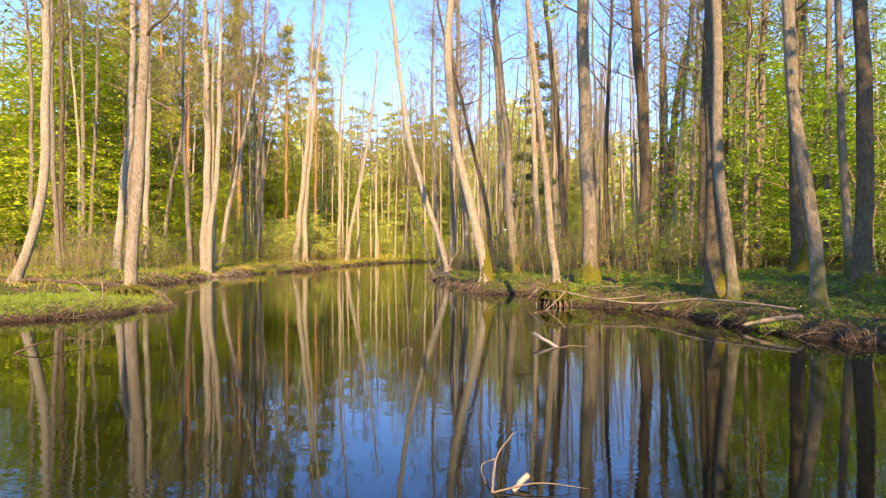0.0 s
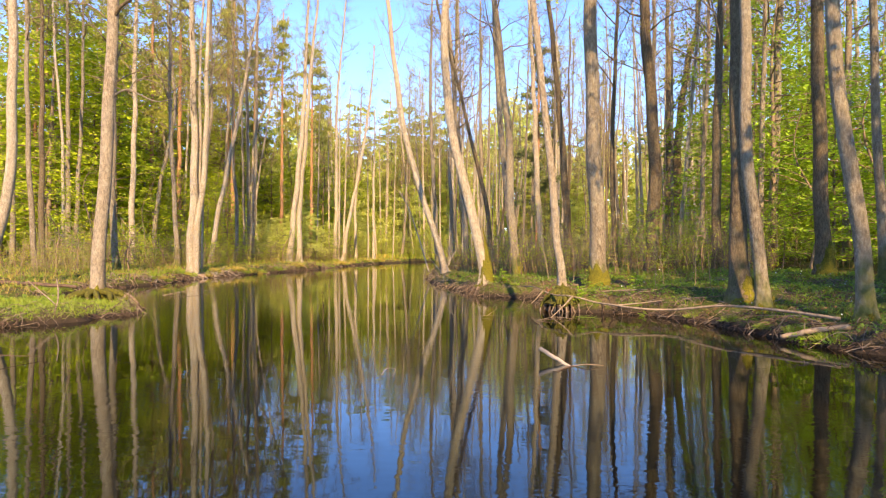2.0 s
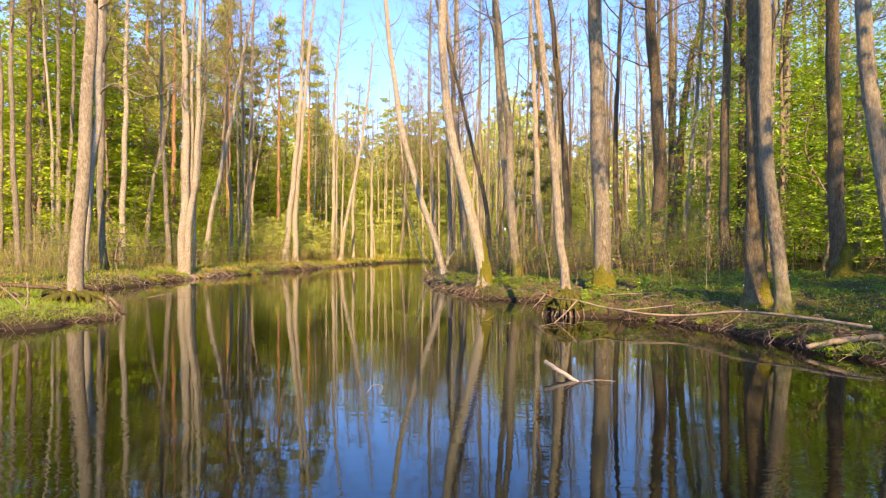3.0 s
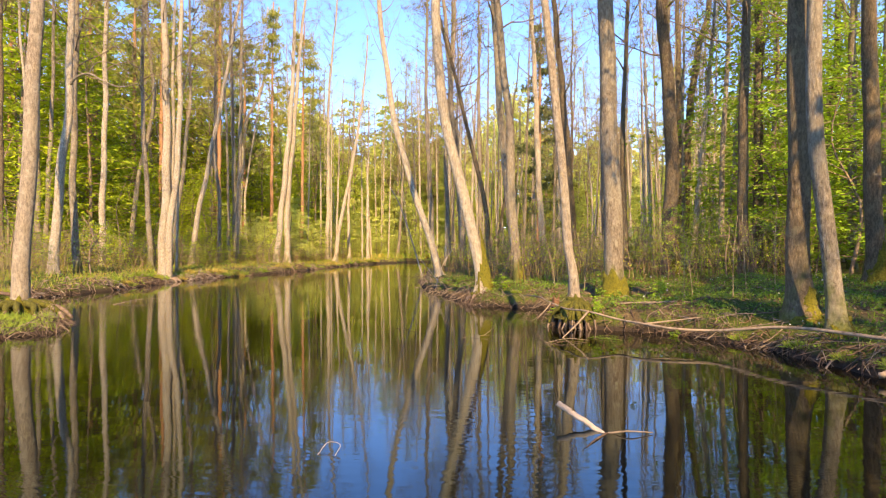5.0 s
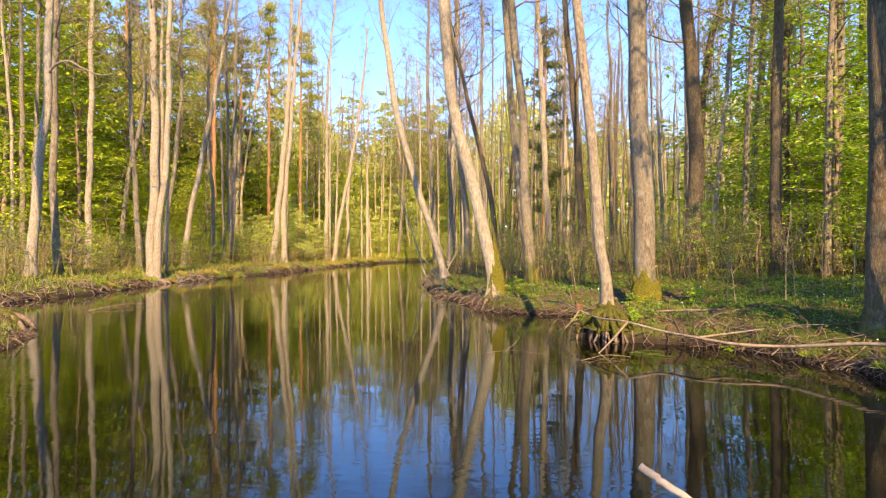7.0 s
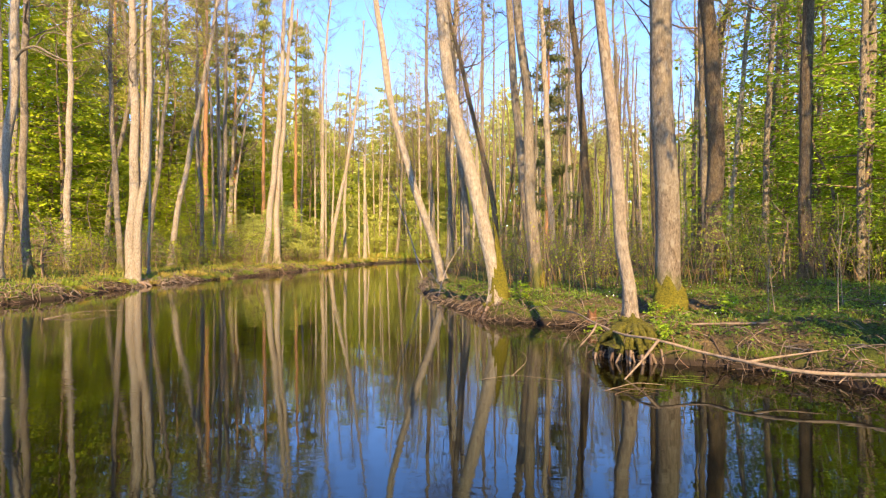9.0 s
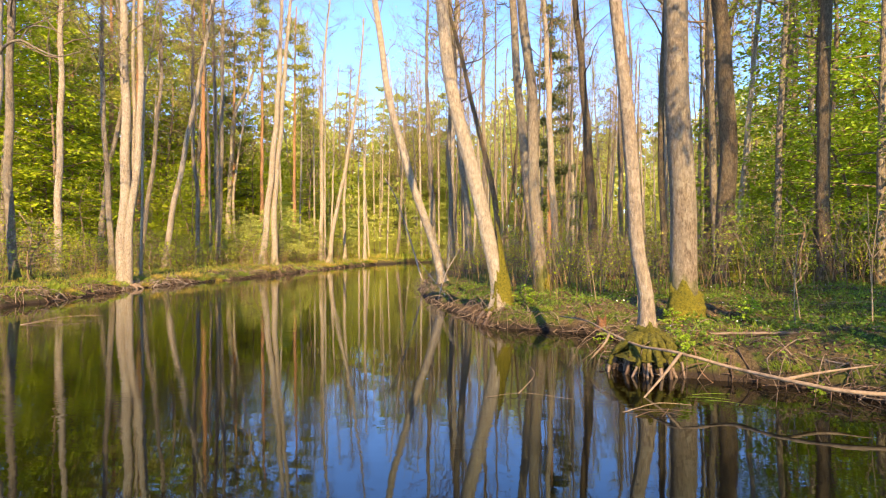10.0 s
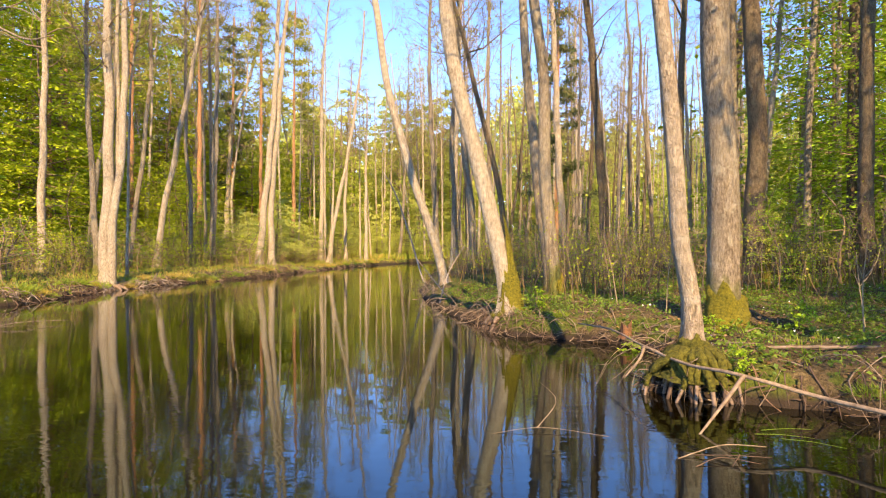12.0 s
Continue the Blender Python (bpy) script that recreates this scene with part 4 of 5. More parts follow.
def limb(parent, pts, r0, r1, mat, label=""):
    s = Soup()
    line = smooth_through(pts, 6 * len(pts))
    s.tube(line, np.linspace(r0, r1, len(line)), 7, 0.05, np.random.default_rng(len(pts)))
    part("limb", s.mesh("limb", mat), parent, label)


limb(near_left, [(0.42, 0, 6.85), (0.62, -0.05, 7.1), (0.95, -0.1, 7.3), (1.4, -0.1, 7.8)], 0.05, 0.02, BARK_DARK)
limb(tan_left, [(0.6, 0, 6.8), (0.85, -0.1, 7.05), (1.5, -0.2, 7.25), (2.0, -0.2, 7.0), (2.7, -0.2, 6.75), (3.3, -0.1, 6.9)], 0.05, 0.014, BARK)
limb(tan_left, [(1.5, -0.2, 7.25), (1.9, -0.3, 7.6), (2.5, -0.3, 7.55), (3.1, -0.3, 7.2)], 0.025, 0.01, BARK)

# ---- pines ----
def pine(x, y, tall, girth, start, label, name="pine_tree", tufts=34, needle=NEEDLE):
    rng2 = np.random.default_rng(int(100 * abs(x)))
    t = thing(name, (x, y, float(height(x, y))), label, "tree", "pines")
    me, axis = trunk_mesh(int(abs(x) * 7), girth, tall, ((tall * 0.5, 0.1), (tall * 0.9, 0.2)), BARK_PINE, 0.3)
    part("trunk", me, t)
    wood, green = Soup(), Soup()
    for i in range(34):
        z = start + (tall - start) * (i + rng2.random()) / 34
        a = rng2.uniform(0, 6.283)
        long = (0.6 + 2.2 * (1 - (z - start) / (tall - start))) * rng2.uniform(0.6, 1.1)
        c = along_axis(axis, z)
        e = c + long * np.array([math.cos(a), math.sin(a), rng2.uniform(-0.1, 0.35)])
        wood.tube([c, (c + e) / 2 + (0, 0, 0.1), e], (0.035, 0.025, 0.012), 4)
        for q in np.linspace(0.45, 1.0, 4):
            n = tufts
            at = c + (e - c) * q + rng2.normal(0, 0.22, (n, 3)) * (1, 1, 0.5)
            to = unit(rng2.normal(0, 1, (n, 3)) + (0, 0, 0.4))
            up = unit(np.cross(to, rng2.normal(0, 1, (n, 3))))
            green.leaves(at, up, to, rng2.uniform(0.2, 0.4, n), rng2.uniform(0.05, 0.1, n))
    part("branchwork", wood.mesh("branchwork", TWIG), t)
    part("foliage", green.mesh("foliage", needle, False), t)


PINE = "Scots pine with reddish upper trunk and dark needles"
pine(-15.2, 53.0, 20, 0.3, 11, PINE)
pine(-24.5, 56.0, 25, 0.4, 12, PINE)
pine(-27.0, 47.0, 23, 0.4, 12, PINE)
pine(-31.5, 49.0, 24, 0.4, 13, PINE)
pine(-20.5, 48.0, 24, 0.36, 13, PINE)
SPRUCE = leaf_material("spruce_needle", (0.045, 0.065, 0.022), (0.13, 0.14, 0.05), 0.15)
pine(-23.8, 61.0, 22, 0.4, 4, "dark dense spruce behind the alders", "spruce_tree", 60, SPRUCE)
pine(4.9, 46.0, 17, 0.3, 2, "dark young spruce among bare poles", "spruce_tree", 50, SPRUCE)
pine(-22.5, 43.0, 22, 0.34, 10, PINE)
pine(-26.5, 41.0, 21, 0.34, 10, PINE)
pine(-34.0, 43.0, 22, 0.34, 11, PINE)
pine(-18.7, 55.0, 23, 0.34, 11, PINE)


# ---- fallen wood, sticks and roots along the water ----
def branch(name, pts, r0, r1, mat, label, forks=(), group=""):
    p = np.array(pts, float)
    t = thing(name, tuple(p[0]), label, "branch", group)
    rng2 = np.random.default_rng(int(1000 * abs(p[0, 0] + p[0, 1])))
    s = Soup()
    n = 8 * len(p)
    line = smooth_through(p - p[0], n) + rng2.normal(0, r0 * 0.12, (n, 3))
    s.tube(line, np.linspace(r0, r1, n), 8, 0.04, rng2)
    part("stem", s.mesh("stem", mat), t)
    for q in forks:
        s = Soup()
        q = np.array(q, float)
        s.tube(smooth_through(q - p[0], 10), np.linspace(r1 * 0.6 + 0.004, r1 * 0.3, 10), 6, 0.05, rng2)
        part("fork", s.mesh("fork", mat), t)
    return t


branch("fallen_branch", [(1.45, 15.9, 0.38), (1.68, 14.9, 0.44), (1.80, 13.75, 0.42), (2.0, 12.95, 0.38), (2.26, 12.42, 0.40), (2.68, 12.22, 0.30), (3.0, 11.75, 0.28), (3.35, 11.45, 0.25), (3.8, 11.35, 0.24), (4.6, 10.7, 0.38), (5.2, 9.9, 0.38), (5.6, 9.1, 0.35)],
       0.010, 0.026, DEADWOOD, "long bare fallen branch lying along the bank", [[(2.26, 12.42, 0.40), (2.05, 12.3, 0.2), (1.72, 12.06, -0.05)], [(1.80, 13.75, 0.42), (1.68, 13.5, 0.32), (1.5, 13.4, 0.15)], [(3.0, 11.75, 0.28), (3.5, 12.0, 0.3), (4.0, 12.05, 0.36)]])
branch("sunken_branch", [(1.42, 7.2, 0.0), (1.28, 7.0, 0.005), (1.16, 6.8, -0.006)], 0.009, 0.006, ROOT, "dark sodden end of a broken stick")
branch("floating_stick", [(1.42, 7.2, -0.03), (1.25, 7.35, 0.06), (1.08, 7.5, 0.15)], 0.022, 0.026, BLEACHED, "bleached broken stick rising out of the water")
branch("water_twig", [(1.4, 7.22, -0.01), (1.58, 7.16, 0.03), (1.78, 7.2, 0.01)], 0.008, 0.004, TWIG, "brown twig floating beside a bleached stick")
branch("fallen_log", [(4.75, 9.1, 0.08), (5.1, 8.95, 0.19), (5.6, 8.9, 0.26)], 0.035, 0.042, DEADWOOD, "weathered log end on the muddy bank")
branch("fallen_log", [(4.6, 12.8, 0.40), (5.4, 13.0, 0.42), (6.2, 13.3, 0.42)], 0.03, 0.022, DEADWOOD, "rotting log on the mossy ground")
branch("fallen_log", [(2.9, 14.0, 0.37), (3.8, 13.6, 0.45), (4.9, 13.5, 0.46)], 0.02, 0.014, DEADWOOD, "thin dead pole on the bank")
branch("fallen_log", [(-15.5, 16.0, 0.42), (-13.4, 16.7, 0.4), (-11.9, 17.2, 0.25)], 0.07, 0.05, ROOT, "dark rotting log lying behind the grassy point")
branch("dead_stick", [(-8.05, 11.3, 0.8), (-7.8, 11.0, 0.4), (-7.72, 10.7, 0.0)], 0.012, 0.016, DEADWOOD, "thin dead stick stuck in the bank")
branch("dead_stick", [(-8.9, 11.6, 0.75), (-8.5, 11.5, 0.5), (-8.0, 11.2, 0.3)], 0.010, 0.012, DEADWOOD, "thin dead stick stuck in the bank")
branch("dead_stick", [(-0.43, 23.0, 1.54), (-0.85, 22.5, 0.8), (-1.08, 22.0, -0.1)], 0.010, 0.016, BLEACHED, "bleached stick standing in the water")
branch("dead_stick", [(-1.77, 23.0, 1.23), (-1.2, 22.5, 0.6), (-0.6, 22.0, -0.08)], 0.008, 0.014, BLEACHED, "bleached stick leaning into the water")
branch("dead_stick", [(-3.5, 28.0, 4.2), (-3.1, 28.0, 3.5), (-2.83, 28.0, 2.77), (-2.0, 27.3, 0.3)], 0.02, 0.03, BLEACHED, "bleached dead pole propped among the trees")
branch("water_twig", [(0.35, 2.3, 0.0), (0.38, 2.5, 0.12), (0.5, 2.75, 0.2)], 0.008, 0.004, TWIG, "wet twig floating at the surface", [[(0.38, 2.5, 0.12), (0.3, 2.6, 0.05), (0.34, 2.3, -0.02)], [(0.35, 2.3, 0.0), (0.6, 2.35, 0.04), (0.9, 2.36, 0.01)]])
branch("water_twig", [(0.47, 2.33, 0.0), (0.56, 2.42, 0.06)], 0.016, 0.018, BLEACHED, "short pale broken stick in the water")
branch("water_twig", [(-5.9, 6.3, -0.02), (-5.75, 6.5, 0.08), (-5.7, 6.9, 0.1), (-5.2, 7.3, 0.03)], 0.012, 0.004, ROOT, "dark waterlogged twig at the surface")
branch("water_twig", [(-0.75, 6.6, 0.0), (-0.7, 6.72, 0.05), (-0.6, 6.66, 0.05), (-0.62, 6.58, 0.0)], 0.003, 0.0025, BLEACHED, "curled pale twig at the surface")
branch("water_twig", [(-9.2, 17.2, 0.0), (-8.8, 17.9, 0.08), (-8.3, 18.5, 0.05)], 0.009, 0.004, DEADWOOD, "pale twigs floating near the bank", [[(-9.2, 17.2, 0.0), (-8.7, 17.5, 0.06), (-8.1, 17.9, 0.0)]])
branch("water_twig", [(0.05, 12.0, -0.01), (0.5, 12.1, 0.03), (1.05, 12.0, 0.0)], 0.003, 0.002, DEADWOOD, "thin twig lying on the water", [[(0.5, 12.1, 0.03), (0.7, 12.5, 0.14), (0.6, 13.0, 0.2)]])
branch("water_twig", [(1.43, 11.55, 0.0), (1.8, 11.7, 0.05), (2.15, 11.8, 0.01)], 0.005, 0.003, DEADWOOD, "thin twig lying on the water")


for pts in ([(1.5, 11.4, 0.0), (1.7, 11.5, 0.03), (1.95, 11.45, 0.01)], [(1.55, 11.6, 0.01), (1.8, 11.52, 0.04), (2.1, 11.6, 0.0)], [(1.75, 11.42, 0.0), (1.85, 11.55, 0.04), (1.85, 11.7, 0.0)]):
    branch("water_twig", pts, 0.004, 0.002, ROOT, "thin brown twig in a floating raft of twigs", group="raft of twigs")
for x, y, a in ((2.2, 12.1, 0.2), (2.35, 12.0, 0.5), (2.3, 12.2, -0.1)):
    branch("reed_blade", [(x, y, 0.01), (x + 0.2 * math.cos(a), y - 0.2 * math.sin(a), 0.02), (x + 0.42 * math.cos(a), y - 0.42 * math.sin(a), 0.01)], 0.0025, 0.0012, HERB, "green reed blade afloat beside the bank", group="floating reeds")


for x, y, h, lean in ((4.6, 14.6, 1.3, 0.02), (5.0, 15.2, 1.0, -0.04), (5.4, 14.2, 1.6, 0.03), (6.2, 15.4, 1.9, -0.03), (6.9, 14.8, 1.5, 0.05), (3.0, 16.9, 1.4, 0.06), (2.4, 17.6, 1.2, -0.08), (7.4, 16.6, 2.1, 0.02)):
    z = float(height(x, y))
    top = (x + lean * 3, y, z + h)
    mid = (x + lean * 1.2, y + 0.05, z + 0.55 * h)
    branch("sapling_stem", [(x, y, z - 0.05), mid, top], 0.009, 0.004, SUNNED, "thin upright bare sapling stem", [[mid, (mid[0] + 0.15, mid[1], mid[2] + 0.2), (mid[0] + 0.2, mid[1], mid[2] + 0.4)], [mid, (mid[0] - 0.1, mid[1], mid[2] + 0.25), (mid[0] - 0.22, mid[1] - 0.1, mid[2] + 0.35)]], "sapling stems")


def stump(x, y, girth, tall, label):
    """A rotten broken stump with a splintered top."""
    r = np.random.default_rng(int(x * 100))
    t = thing("tree_stump", (x, y, float(height(x, y)) - 0.05), label, "stump")
    n = 16
    a = np.linspace(0, 2 * math.pi, n, endpoint=False)
    rows = []
    for k in np.linspace(0, 1, 7):
        rr = girth / 2 * (1.5 - 0.5 * min(1, 3 * k)) * (1 + 0.08 * np.sin(5 * a) + r.normal(0, 0.04, n))
        z = k * tall * (1 + (0.35 * np.sin(2 * a + 1) + r.normal(0, 0.18, n)) * (k > 0.9))
        rows.append(np.stack([rr * np.cos(a), rr * np.sin(a), z + 0 * a], -1))
    rows.append(rows[-1] * (0.4, 0.4, 0.7))
    s = Soup()
    s.add(np.concatenate(rows), [(i * n + j, i * n + (j + 1) % n, (i + 1) * n + (j + 1) % n, (i + 1) * n + j) for i in range(len(rows) - 1) for j in range(n)]
          + [tuple((len(rows) - 1) * n + j for j in range(n))])
    part("stub", s.mesh("stub", ROTTEN, False), t)


ROTTEN = plain("rotten_wood", (0.05, 0.024, 0.012), (0.2, 0.095, 0.045), 18)
stump(2.25, 16.4, 0.17, 0.2, "broken stump of orange rotten wood")
stump(3.9, 23.0, 0.2, 0.2, "rotten reddish stump beside an alder")


def shore(side, y):
    return float(np.interp(y, LEFT_Y, LEFT_X) if side < 0 else np.interp(y, RIGHT_Y, RIGHT_X))


def shore_debris(side, y0, y1, count, mat, label, long, seed, thick=1.0):
    """Twigs, roots and flood wood washed up along the water's edge."""
    r = np.random.default_rng(seed)
    s = Soup()
    for _ in range(count):
        y = r.uniform(y0, y1)
        x = shore(side, y) + side * r.normal(0.08, 0.14)
        a = r.uniform(0, 6.283)
        l = long * r.uniform(0.3, 1.2)
        way = np.array([math.cos(a) * 0.7, math.sin(a), 0])
        p0 = np.array([x, y, 0.0]) - way * l / 2
        p2 = p0 + way * l
        z0, z2 = (max(-0.06, float(height(p[0], p[1]))) + r.uniform(-0.02, 0.1) for p in (p0, p2))
        p0[2], p2[2] = z0, z2
        m = (p0 + p2) / 2 + r.normal(0, 0.12, 3) * l + (0, 0, 0.05)
        s.tube(smooth_through([p0, m, p2], 6), thick * np.linspace(r.uniform(0.003, 0.011), 0.002, 6), 5)
    tagged(new("shore_debris", s.mesh("shore_debris", mat, True)), label, "driftwood", kind="stuff")


def brambles(side, y0, y1, count, reach, mat, label, seed):
    """Thin arching shoots that hang from the bank out over the water."""
    r = np.random.default_rng(seed)
    s = Soup()
    for _ in range(count):
        y = r.uniform(y0, y1)
        x = shore(side, y)
        a = np.array([x + side * r.uniform(0.1, 0.5), y, 0.0])
        a[2] = float(height(a[0], a[1]))
        long = reach * r.uniform(0.4, 1.2)
        way = unit(np.array([-side * r.uniform(0.4, 1.0), r.normal(0, 0.7), 0]))
        pts = [a, a + way * long * 0.4 + (0, 0, r.uniform(0.1, 0.35)), a + way * long * 0.8 + (0, 0, r.uniform(-0.1, 0.15)), a * (1, 1, 0) + way * long + (0, 0, r.uniform(-0.05, 0.08))]
        line = smooth_through(pts, 10)
        s.tube(line, np.linspace(r.uniform(0.004, 0.008), 0.002, 10), 4)
        for k in (4, 7):
            e = line[k] + r.normal(0, 0.15, 3) * long
            s.tube([line[k], (line[k] + e) / 2 + r.normal(0, 0.02, 3), e], (0.003, 0.0025, 0.0015), 3)
    tagged(new("bramble_shoots", s.mesh("bramble_shoots", mat)), label, "brambles", kind="stuff")


def root_fringe(side, y0, y1, count, mat, label, seed):
    """Fine roots that hang from the lip of the bank to the water."""
    r = np.random.default_rng(seed)
    s = Soup()
    for _ in range(count):
        y = r.uniform(y0, y1)
        d = r.uniform(0.02, 0.22)
        x = shore(side, y) + side * d
        a = np.array([x, y, float(height(x, y)) + 0.02])
        b = np.array([shore(side, y) - side * r.uniform(0.0, 0.14), y + r.normal(0, 0.12), r.uniform(-0.08, 0.05)])
        m = (a + b) / 2 + np.array([-side * r.uniform(0, 0.08), r.normal(0, 0.05), r.uniform(-0.02, 0.06)])
        s.tube(smooth_through([a, m, b], 6), np.linspace(r.uniform(0.004, 0.012), 0.003, 6), 5)
    tagged(new("hanging_roots", s.mesh("hanging_roots", mat)), label, "roots", kind="stuff")


def ground_twigs(x_range, y_range, count, mat, label, long, thick, seed):
    """Dead twigs strewn over the ground."""
    r = np.random.default_rng(seed)
    s = Soup()
    for _ in range(count):
        x, y = r.uniform(*x_range), r.uniform(*y_range)
        if inland(x, y) < 0.3:
            continue
        a, l = r.uniform(0, 6.283), long * r.uniform(0.3, 1.2)
        e = (x + l * math.cos(a), y + l * math.sin(a))
        p = [(x, y, float(height(x, y)) + 0.01), ((x + e[0]) / 2 + r.normal(0, 0.06) * l, (y + e[1]) / 2, 0), (*e, float(height(*e)) + 0.02)]
        p[1] = (p[1][0], p[1][1], float(height(p[1][0], p[1][1])) + r.uniform(0.02, 0.08))
        s.tube(smooth_through(p, 6), thick * np.linspace(r.uniform(0.5, 1.2), 0.3, 6), 5)
    tagged(new("twig_litter", s.mesh("twig_litter", mat)), label, "twigs", kind="stuff")


def bank_tangle(side, y0, y1, count, mat, label, deep, long, thick, seed):
    """Sticks and roots that lie criss-cross on the strip of bare bank beside the water."""
    r = np.random.default_rng(seed)
    s = Soup()
    for _ in range(count):
        y = r.uniform(y0, y1)
        x = shore(side, y) + side * r.uniform(0.0, deep)
        a, l = r.normal(0.9 * side, 0.7), long * r.uniform(0.25, 1.3)
        way = np.array([math.cos(a), -side * math.sin(a), 0]) * l / 2
        pts = []
        for k in (-1, -0.3, 0.35, 1):
            p = np.array([x, y, 0]) + way * k + r.normal(0, 0.05, 3) * l
            p[2] = max(0.0, float(height(p[0], p[1]))) + r.uniform(-0.01, 0.09)
            pts.append(p)
        s.tube(smooth_through(pts, 9), thick * r.uniform(0.4, 1.3) * np.linspace(1, 0.45, 9), 6, 0.06, r)
    tagged(new("fallen_sticks", s.mesh("fallen_sticks", mat)), label, "sticks", kind="stuff")


RUSSET = plain("russet_stick", (0.06, 0.034, 0.02), (0.22, 0.13, 0.08), 12)
bank_tangle(1, 8.2, 13.2, 32, RUSSET, "russet sticks criss-cross on the bare bank", 0.9, 0.45, 0.008, 151)
bank_tangle(1, 8.2, 13.2, 24, DEADWOOD, "weathered grey sticks on the bare bank", 0.9, 0.55, 0.008, 152)
bank_tangle(1, 8.0, 13.2, 60, ROOT, "dark wet sticks and roots at the foot of the bank", 0.35, 0.4, 0.010, 153)
bank_tangle(1, 13.2, 19.5, 50, DEADWOOD, "weathered sticks on the bank between the alders", 0.7, 0.8, 0.007, 154)
bank_tangle(1, 13.2, 19.5, 110, ROOT, "dark roots at the foot of the bank", 0.3, 0.5, 0.009, 155)
bank_tangle(-1, 15.5, 45, 150, DEADWOOD, "weathered sticks on the lip of the sunlit bank", 0.7, 1.0, 0.018, 156)
bank_tangle(-1, 15.5, 45, 200, ROOT, "dark roots under the lip of the sunlit bank", 0.2, 0.8, 0.022, 157)
root_fringe(1, 7.6, 19.5, 120, ROOT, "dark fine roots hanging from the bank", 51)
root_fringe(1, 7.6, 19.5, 45, DEADWOOD, "pale roots hanging from the bank", 52)
root_fringe(-1, 9.3, 14.2, 170, ROOT, "dark fine roots hanging from the point", 53)
root_fringe(-1, 16, 50, 260, ROOT, "dark roots hanging from the far bank", 54)
ground_twigs((0.5, 9), (8.5, 22), 260, DEADWOOD, "pale dead twigs on the bank", 0.6, 0.009, 55)
ground_twigs((-20, -7), (10, 45), 300, DEADWOOD, "pale dead twigs among the grass", 0.9, 0.012, 56)
brambles(1, 12.5, 19, 28, 0.9, DEADWOOD, "thin pale shoots arching over the water", 41)
brambles(1, 7.8, 13, 8, 0.5, TWIG, "thin brown shoots on the bank", 42)
brambles(-1, 10, 45, 70, 0.9, DEADWOOD, "thin pale shoots arching over the water", 43)
brambles(1, 19, 30, 14, 1.2, DEADWOOD, "bleached shoots at the far bank", 44)
shore_debris(1, 8.5, 13.3, 80, ROOT, "dark tangle of roots under the bank", 0.4, 63, 0.8)
shore_debris(1, 8.3, 12.5, 18, DEADWOOD, "pinkish-brown sticks washed against the bank", 0.8, 64, 1.1)
root_fringe(1, 9.0, 16.8, 70, ROOT, "dark roots hanging under the bank", 65)
shore_debris(1, 7.5, 19.5, 110, ROOT, "dark wet roots and twigs along the bank", 0.5, 1)
shore_debris(1, 7.8, 19.5, 40, DEADWOOD, "pale twigs and flood wood along the bank", 0.7, 2)
shore_debris(1, 19.5, 30, 90, DEADWOOD, "pale twigs along the far bank", 0.8, 3, 1.1)
shore_debris(-1, 15, 56, 170, DEADWOOD, "pale twigs and roots along the sunlit bank", 0.9, 4, 2.2)
shore_debris(-1, 15, 56, 230, ROOT, "dark roots along the sunlit bank", 0.8, 5, 2.2)
shore_debris(-1, 9.4, 14, 130, ROOT, "dark roots round the grassy point", 0.45, 6)
shore_debris(-1, 9.4, 14, 50, DEADWOOD, "pale twigs round the grassy point", 0.5, 7)


# ---- tussocks on the lip of the banks ----
def tussock(seed, tall, wide, count, mat):
    """A mound of grass whose blades fall outwards."""
    r = np.random.default_rng(seed)
    a, d = r.uniform(0, 6.283, count), wide * np.sqrt(r.random(count))
    at = np.stack([d * np.cos(a), d * np.sin(a), 0.35 * tall * (1 - (d / wide) ** 2) - 0.03], -1)
    to = unit(np.stack([np.cos(a) * d / wide, np.sin(a) * d / wide, 0.75 + 0 * a], -1) + r.normal(0, 0.3, (count, 3)))
    s = Soup()
    long = tall * r.uniform(0.5, 1.2, count)
    s.leaves(at, unit(np.cross(to, r.normal(0, 1, (count, 3)))), to, long, 0.05 * long + 0.004)
    return (s.mesh("blades", mat, False),)


TUSSOCKS = [tussock(95, 0.20, 0.32, 420, STRAW), tussock(96, 0.16, 0.28, 380, GRASS), tussock(97, 0.20, 0.34, 420, GRASS)]
r = np.random.default_rng(98)
for _ in range(60):
    y = float(16 + 40 * r.random() ** 1.3)
    x = shore(-1, y) - r.uniform(0.15, 0.7)
    t = plant("grass_tussock", TUSSOCKS[int(r.integers(0, 3))], x, y, r.uniform(0.7, 1.5), "olive and ochre grass tussock on the lip of the sunlit bank", "grass", "grass tussocks", r.uniform(0, 6.28), sink=0.03)
shore_debris(-1, 26, 31, 46, BLEACHED, "bleached sticks piled at the foot of the bank trees", 0.9, 61, 2.6)
shore_debris(-1, 16, 24, 30, BLEACHED, "bleached sticks caught on the bank", 0.7, 62, 2.0)


for x, y, k in ((5.35, 8.75, 0.8), (5.15, 9.3, 0.6), (4.95, 9.9, 0.5), (4.75, 10.6, 0.55), (4.4, 11.6, 0.5), (3.5, 12.75, 0.5), (2.75, 13.7, 0.45), (1.35, 17.3, 0.5)):
    plant("grass_tussock", TUSSOCKS[1 + int(10 * x) % 2], x, y, k, "fresh green sedge tuft on the edge of the bank", "grass", "sedge tufts", x, sink=0.02)


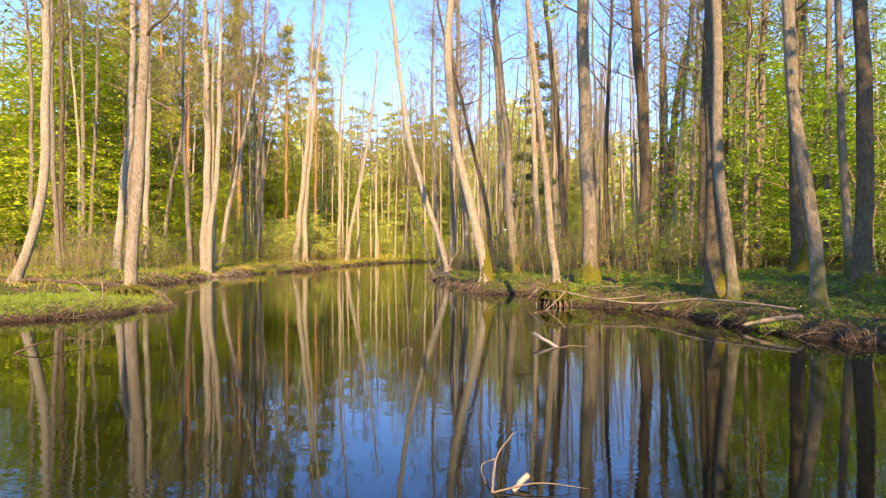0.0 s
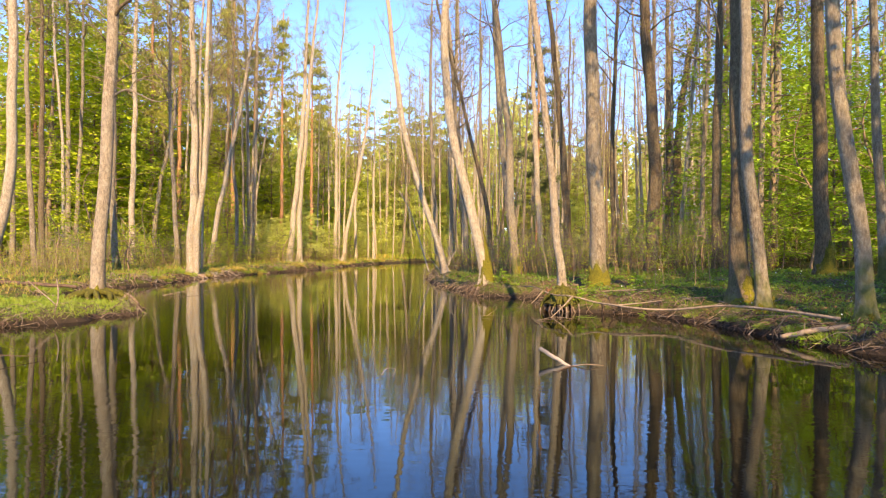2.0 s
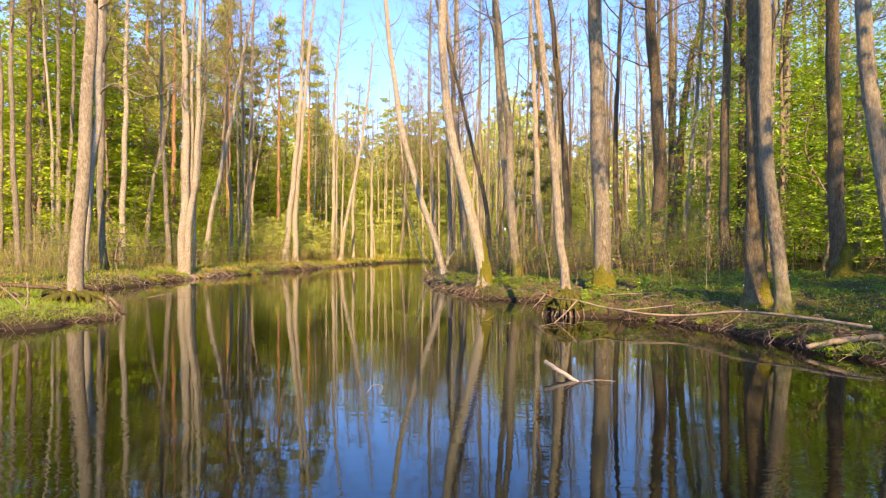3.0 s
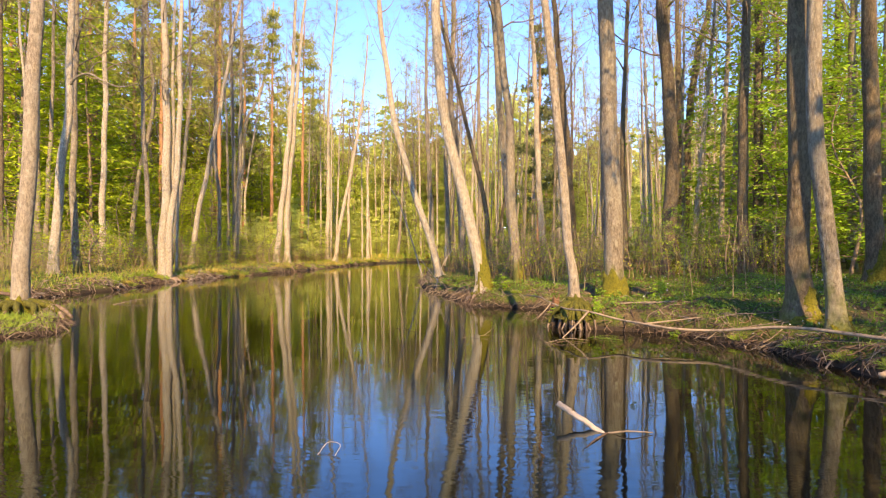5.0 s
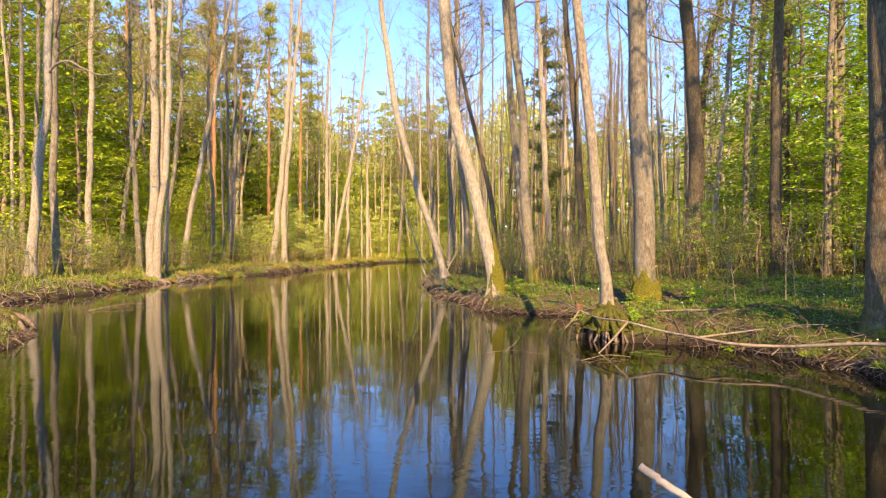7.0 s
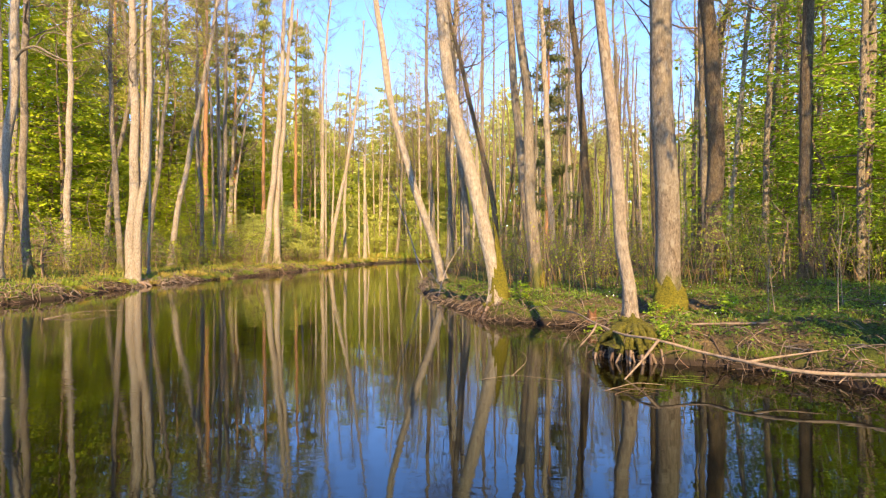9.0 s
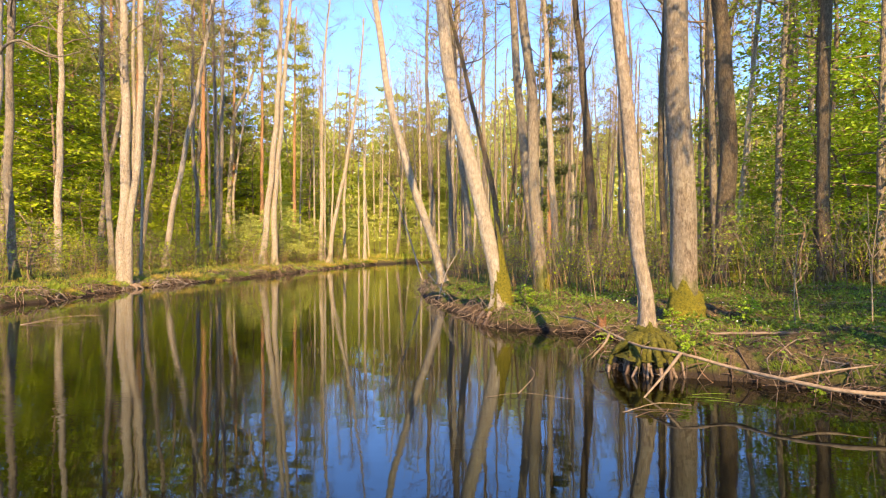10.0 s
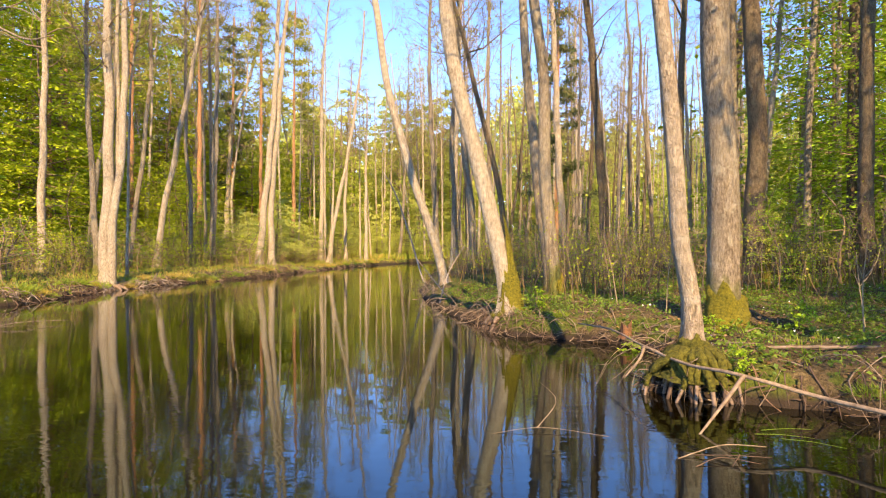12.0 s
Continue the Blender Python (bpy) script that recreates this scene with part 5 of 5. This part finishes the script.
# ---- grass, herbs, litter ----
def sown(count, x_range, y_range, keep, seed):
    r = np.random.default_rng(seed)
    x, y = r.uniform(*x_range, count), r.uniform(*y_range, count)
    ok = (inland(x, y) > 0.06) & keep(x, y)
    x, y = x[ok], y[ok]
    return r, np.stack([x, y, height(x, y)], -1)


def blades(name, label, count, x_range, y_range, keep, tall, mat, seed, lie=0.35, wide=0.09):
    r, at = sown(count, x_range, y_range, keep, seed)
    n = len(at)
    to = unit(r.normal(0, lie, (n, 3)) + (0, 0, 1))
    up = unit(np.cross(to, r.normal(0, 1, (n, 3))))
    long = tall * r.uniform(0.5, 1.4, n)
    s = Soup()
    s.leaves(at, up, to, long, long * wide + 0.004)
    tagged(new(name, s.mesh(name, mat, False)), label, "grass", kind="stuff")


def flat_leaves(name, label, category, count, x_range, y_range, keep, size, mat, seed, lift=0.03, tilt=0.35):
    r, at = sown(count, x_range, y_range, keep, seed)
    n = len(at)
    up = unit(r.normal(0, tilt, (n, 3)) + (0, 0, 1))
    to = unit(np.cross(up, r.normal(0, 1, (n, 3))))
    at[:, 2] += r.uniform(0.2, 1.6, n) * lift
    long = size * r.uniform(0.6, 1.4, n)
    s = Soup()
    s.leaves(at, up, to, long, long * r.uniform(0.5, 0.9, n))
    tagged(new(name, s.mesh(name, mat, False)), label, category, kind="stuff")


def back_from(edge, other):
    """Only where the ground lies that far from the water, with a ragged limit."""
    return lambda x, y: (inland(x, y) + wander(x, y, 0.4, 0.3, 6) > edge) & other(x, y)


def patchy(scale, level, seed):
    return lambda x, y: wander(x, y, scale, 1.0, seed) > level


# far edge of the wood, its haze held in the leaf colour
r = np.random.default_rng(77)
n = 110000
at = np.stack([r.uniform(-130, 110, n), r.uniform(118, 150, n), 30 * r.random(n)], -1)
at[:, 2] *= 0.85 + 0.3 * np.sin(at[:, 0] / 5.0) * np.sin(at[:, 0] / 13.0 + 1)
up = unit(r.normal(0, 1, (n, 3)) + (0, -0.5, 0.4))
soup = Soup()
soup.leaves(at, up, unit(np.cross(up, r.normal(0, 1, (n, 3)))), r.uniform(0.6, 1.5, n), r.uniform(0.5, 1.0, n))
tagged(new("distant_wood", soup.mesh("distant_wood", LEAF_HAZED, False)), "pale green edge of the distant wood, haze painted in", "wood", kind="stuff")
blades("tall_grass", "tall sunlit grass in the clearing beyond the bend", 16000, (-26, 8), (62, 86), patchy(2.0, -0.9, 14), 0.45, STRAW, 27, 0.4, 0.08)
blades("tall_grass", "tall green grass in the clearing beyond the bend", 12000, (-26, 8), (62, 86), patchy(2.0, -0.6, 15), 0.6, GRASS, 28, 0.4, 0.09)
blades("grass", "bright fresh grass on the point", 30000, (-14, -6.5), (8.5, 14.2), patchy(0.9, -1.1, 1), 0.12, GRASS, 21, 0.6, 0.05)
blades("grass", "sunlit grass along the bank", 20000, (-19, -7), (16, 62), patchy(1.2, -0.7, 2), 0.17, GRASS, 22)
blades("dry_grass", "straw-coloured grass on the sunlit bank", 34000, (-19, -7), (15, 60), patchy(1.0, -0.6, 13), 0.18, STRAW, 26, 0.6, 0.06)
blades("grass", "fresh grass tufts near the water", 2600, (1.5, 7), (9.5, 15), back_from(0.35, patchy(0.5, 0.2, 16)), 0.09, GRASS, 29)
blades("grass", "patches of grass on the bank", 12000, (0, 11), (8, 26), back_from(0.8, patchy(0.8, 0.3, 3)), 0.10, GRASS, 23)
blades("reed_stems", "dry upright stems among the undergrowth", 3000, (-26, -11), (15, 58), patchy(1.5, -0.2, 5), 0.9, DRY, 24, 0.2, 0.012)
blades("reed_stems", "dry upright stems among the trees", 2200, (-3, 14), (17, 45), patchy(1.5, 0.0, 6), 0.8, DRY, 25, 0.2, 0.012)
flat_leaves("ground_herbs", "low green herbs and anemone leaves", "herbs", 60000, (-1, 11), (8, 24), back_from(0.35, patchy(0.6, -0.6, 8)), 0.045, HERB, 31, 0.06, 0.6)
flat_leaves("ground_herbs", "low green herbs under the trees", "herbs", 16000, (-26, -9), (9, 50), patchy(1.1, 0.0, 9), 0.1, HERB, 32, 0.06)
flat_leaves("leaf_litter", "brown fallen leaves", "litter", 26000, (-1, 11), (7, 25), patchy(0.8, -0.9, 10), 0.055, DRY, 33, 0.012)
flat_leaves("leaf_litter", "brown fallen leaves on the bare edge of the bank", "litter", 2500, (0, 9), (8, 20), lambda x, y: inland(x, y) < 1.1, 0.05, DRY, 133, 0.03, 0.5)
flat_leaves("leaf_litter", "brown fallen leaves", "litter", 12000, (-24, -7), (9, 50), patchy(0.8, -0.6, 11), 0.09, DRY, 34, 0.015)
flat_leaves("anemone_flowers", "scattered small white flowers", "flowers", 500, (1.5, 11), (9, 22), patchy(0.9, 0.0, 12), 0.03, PETAL, 35, 0.08, 0.5)
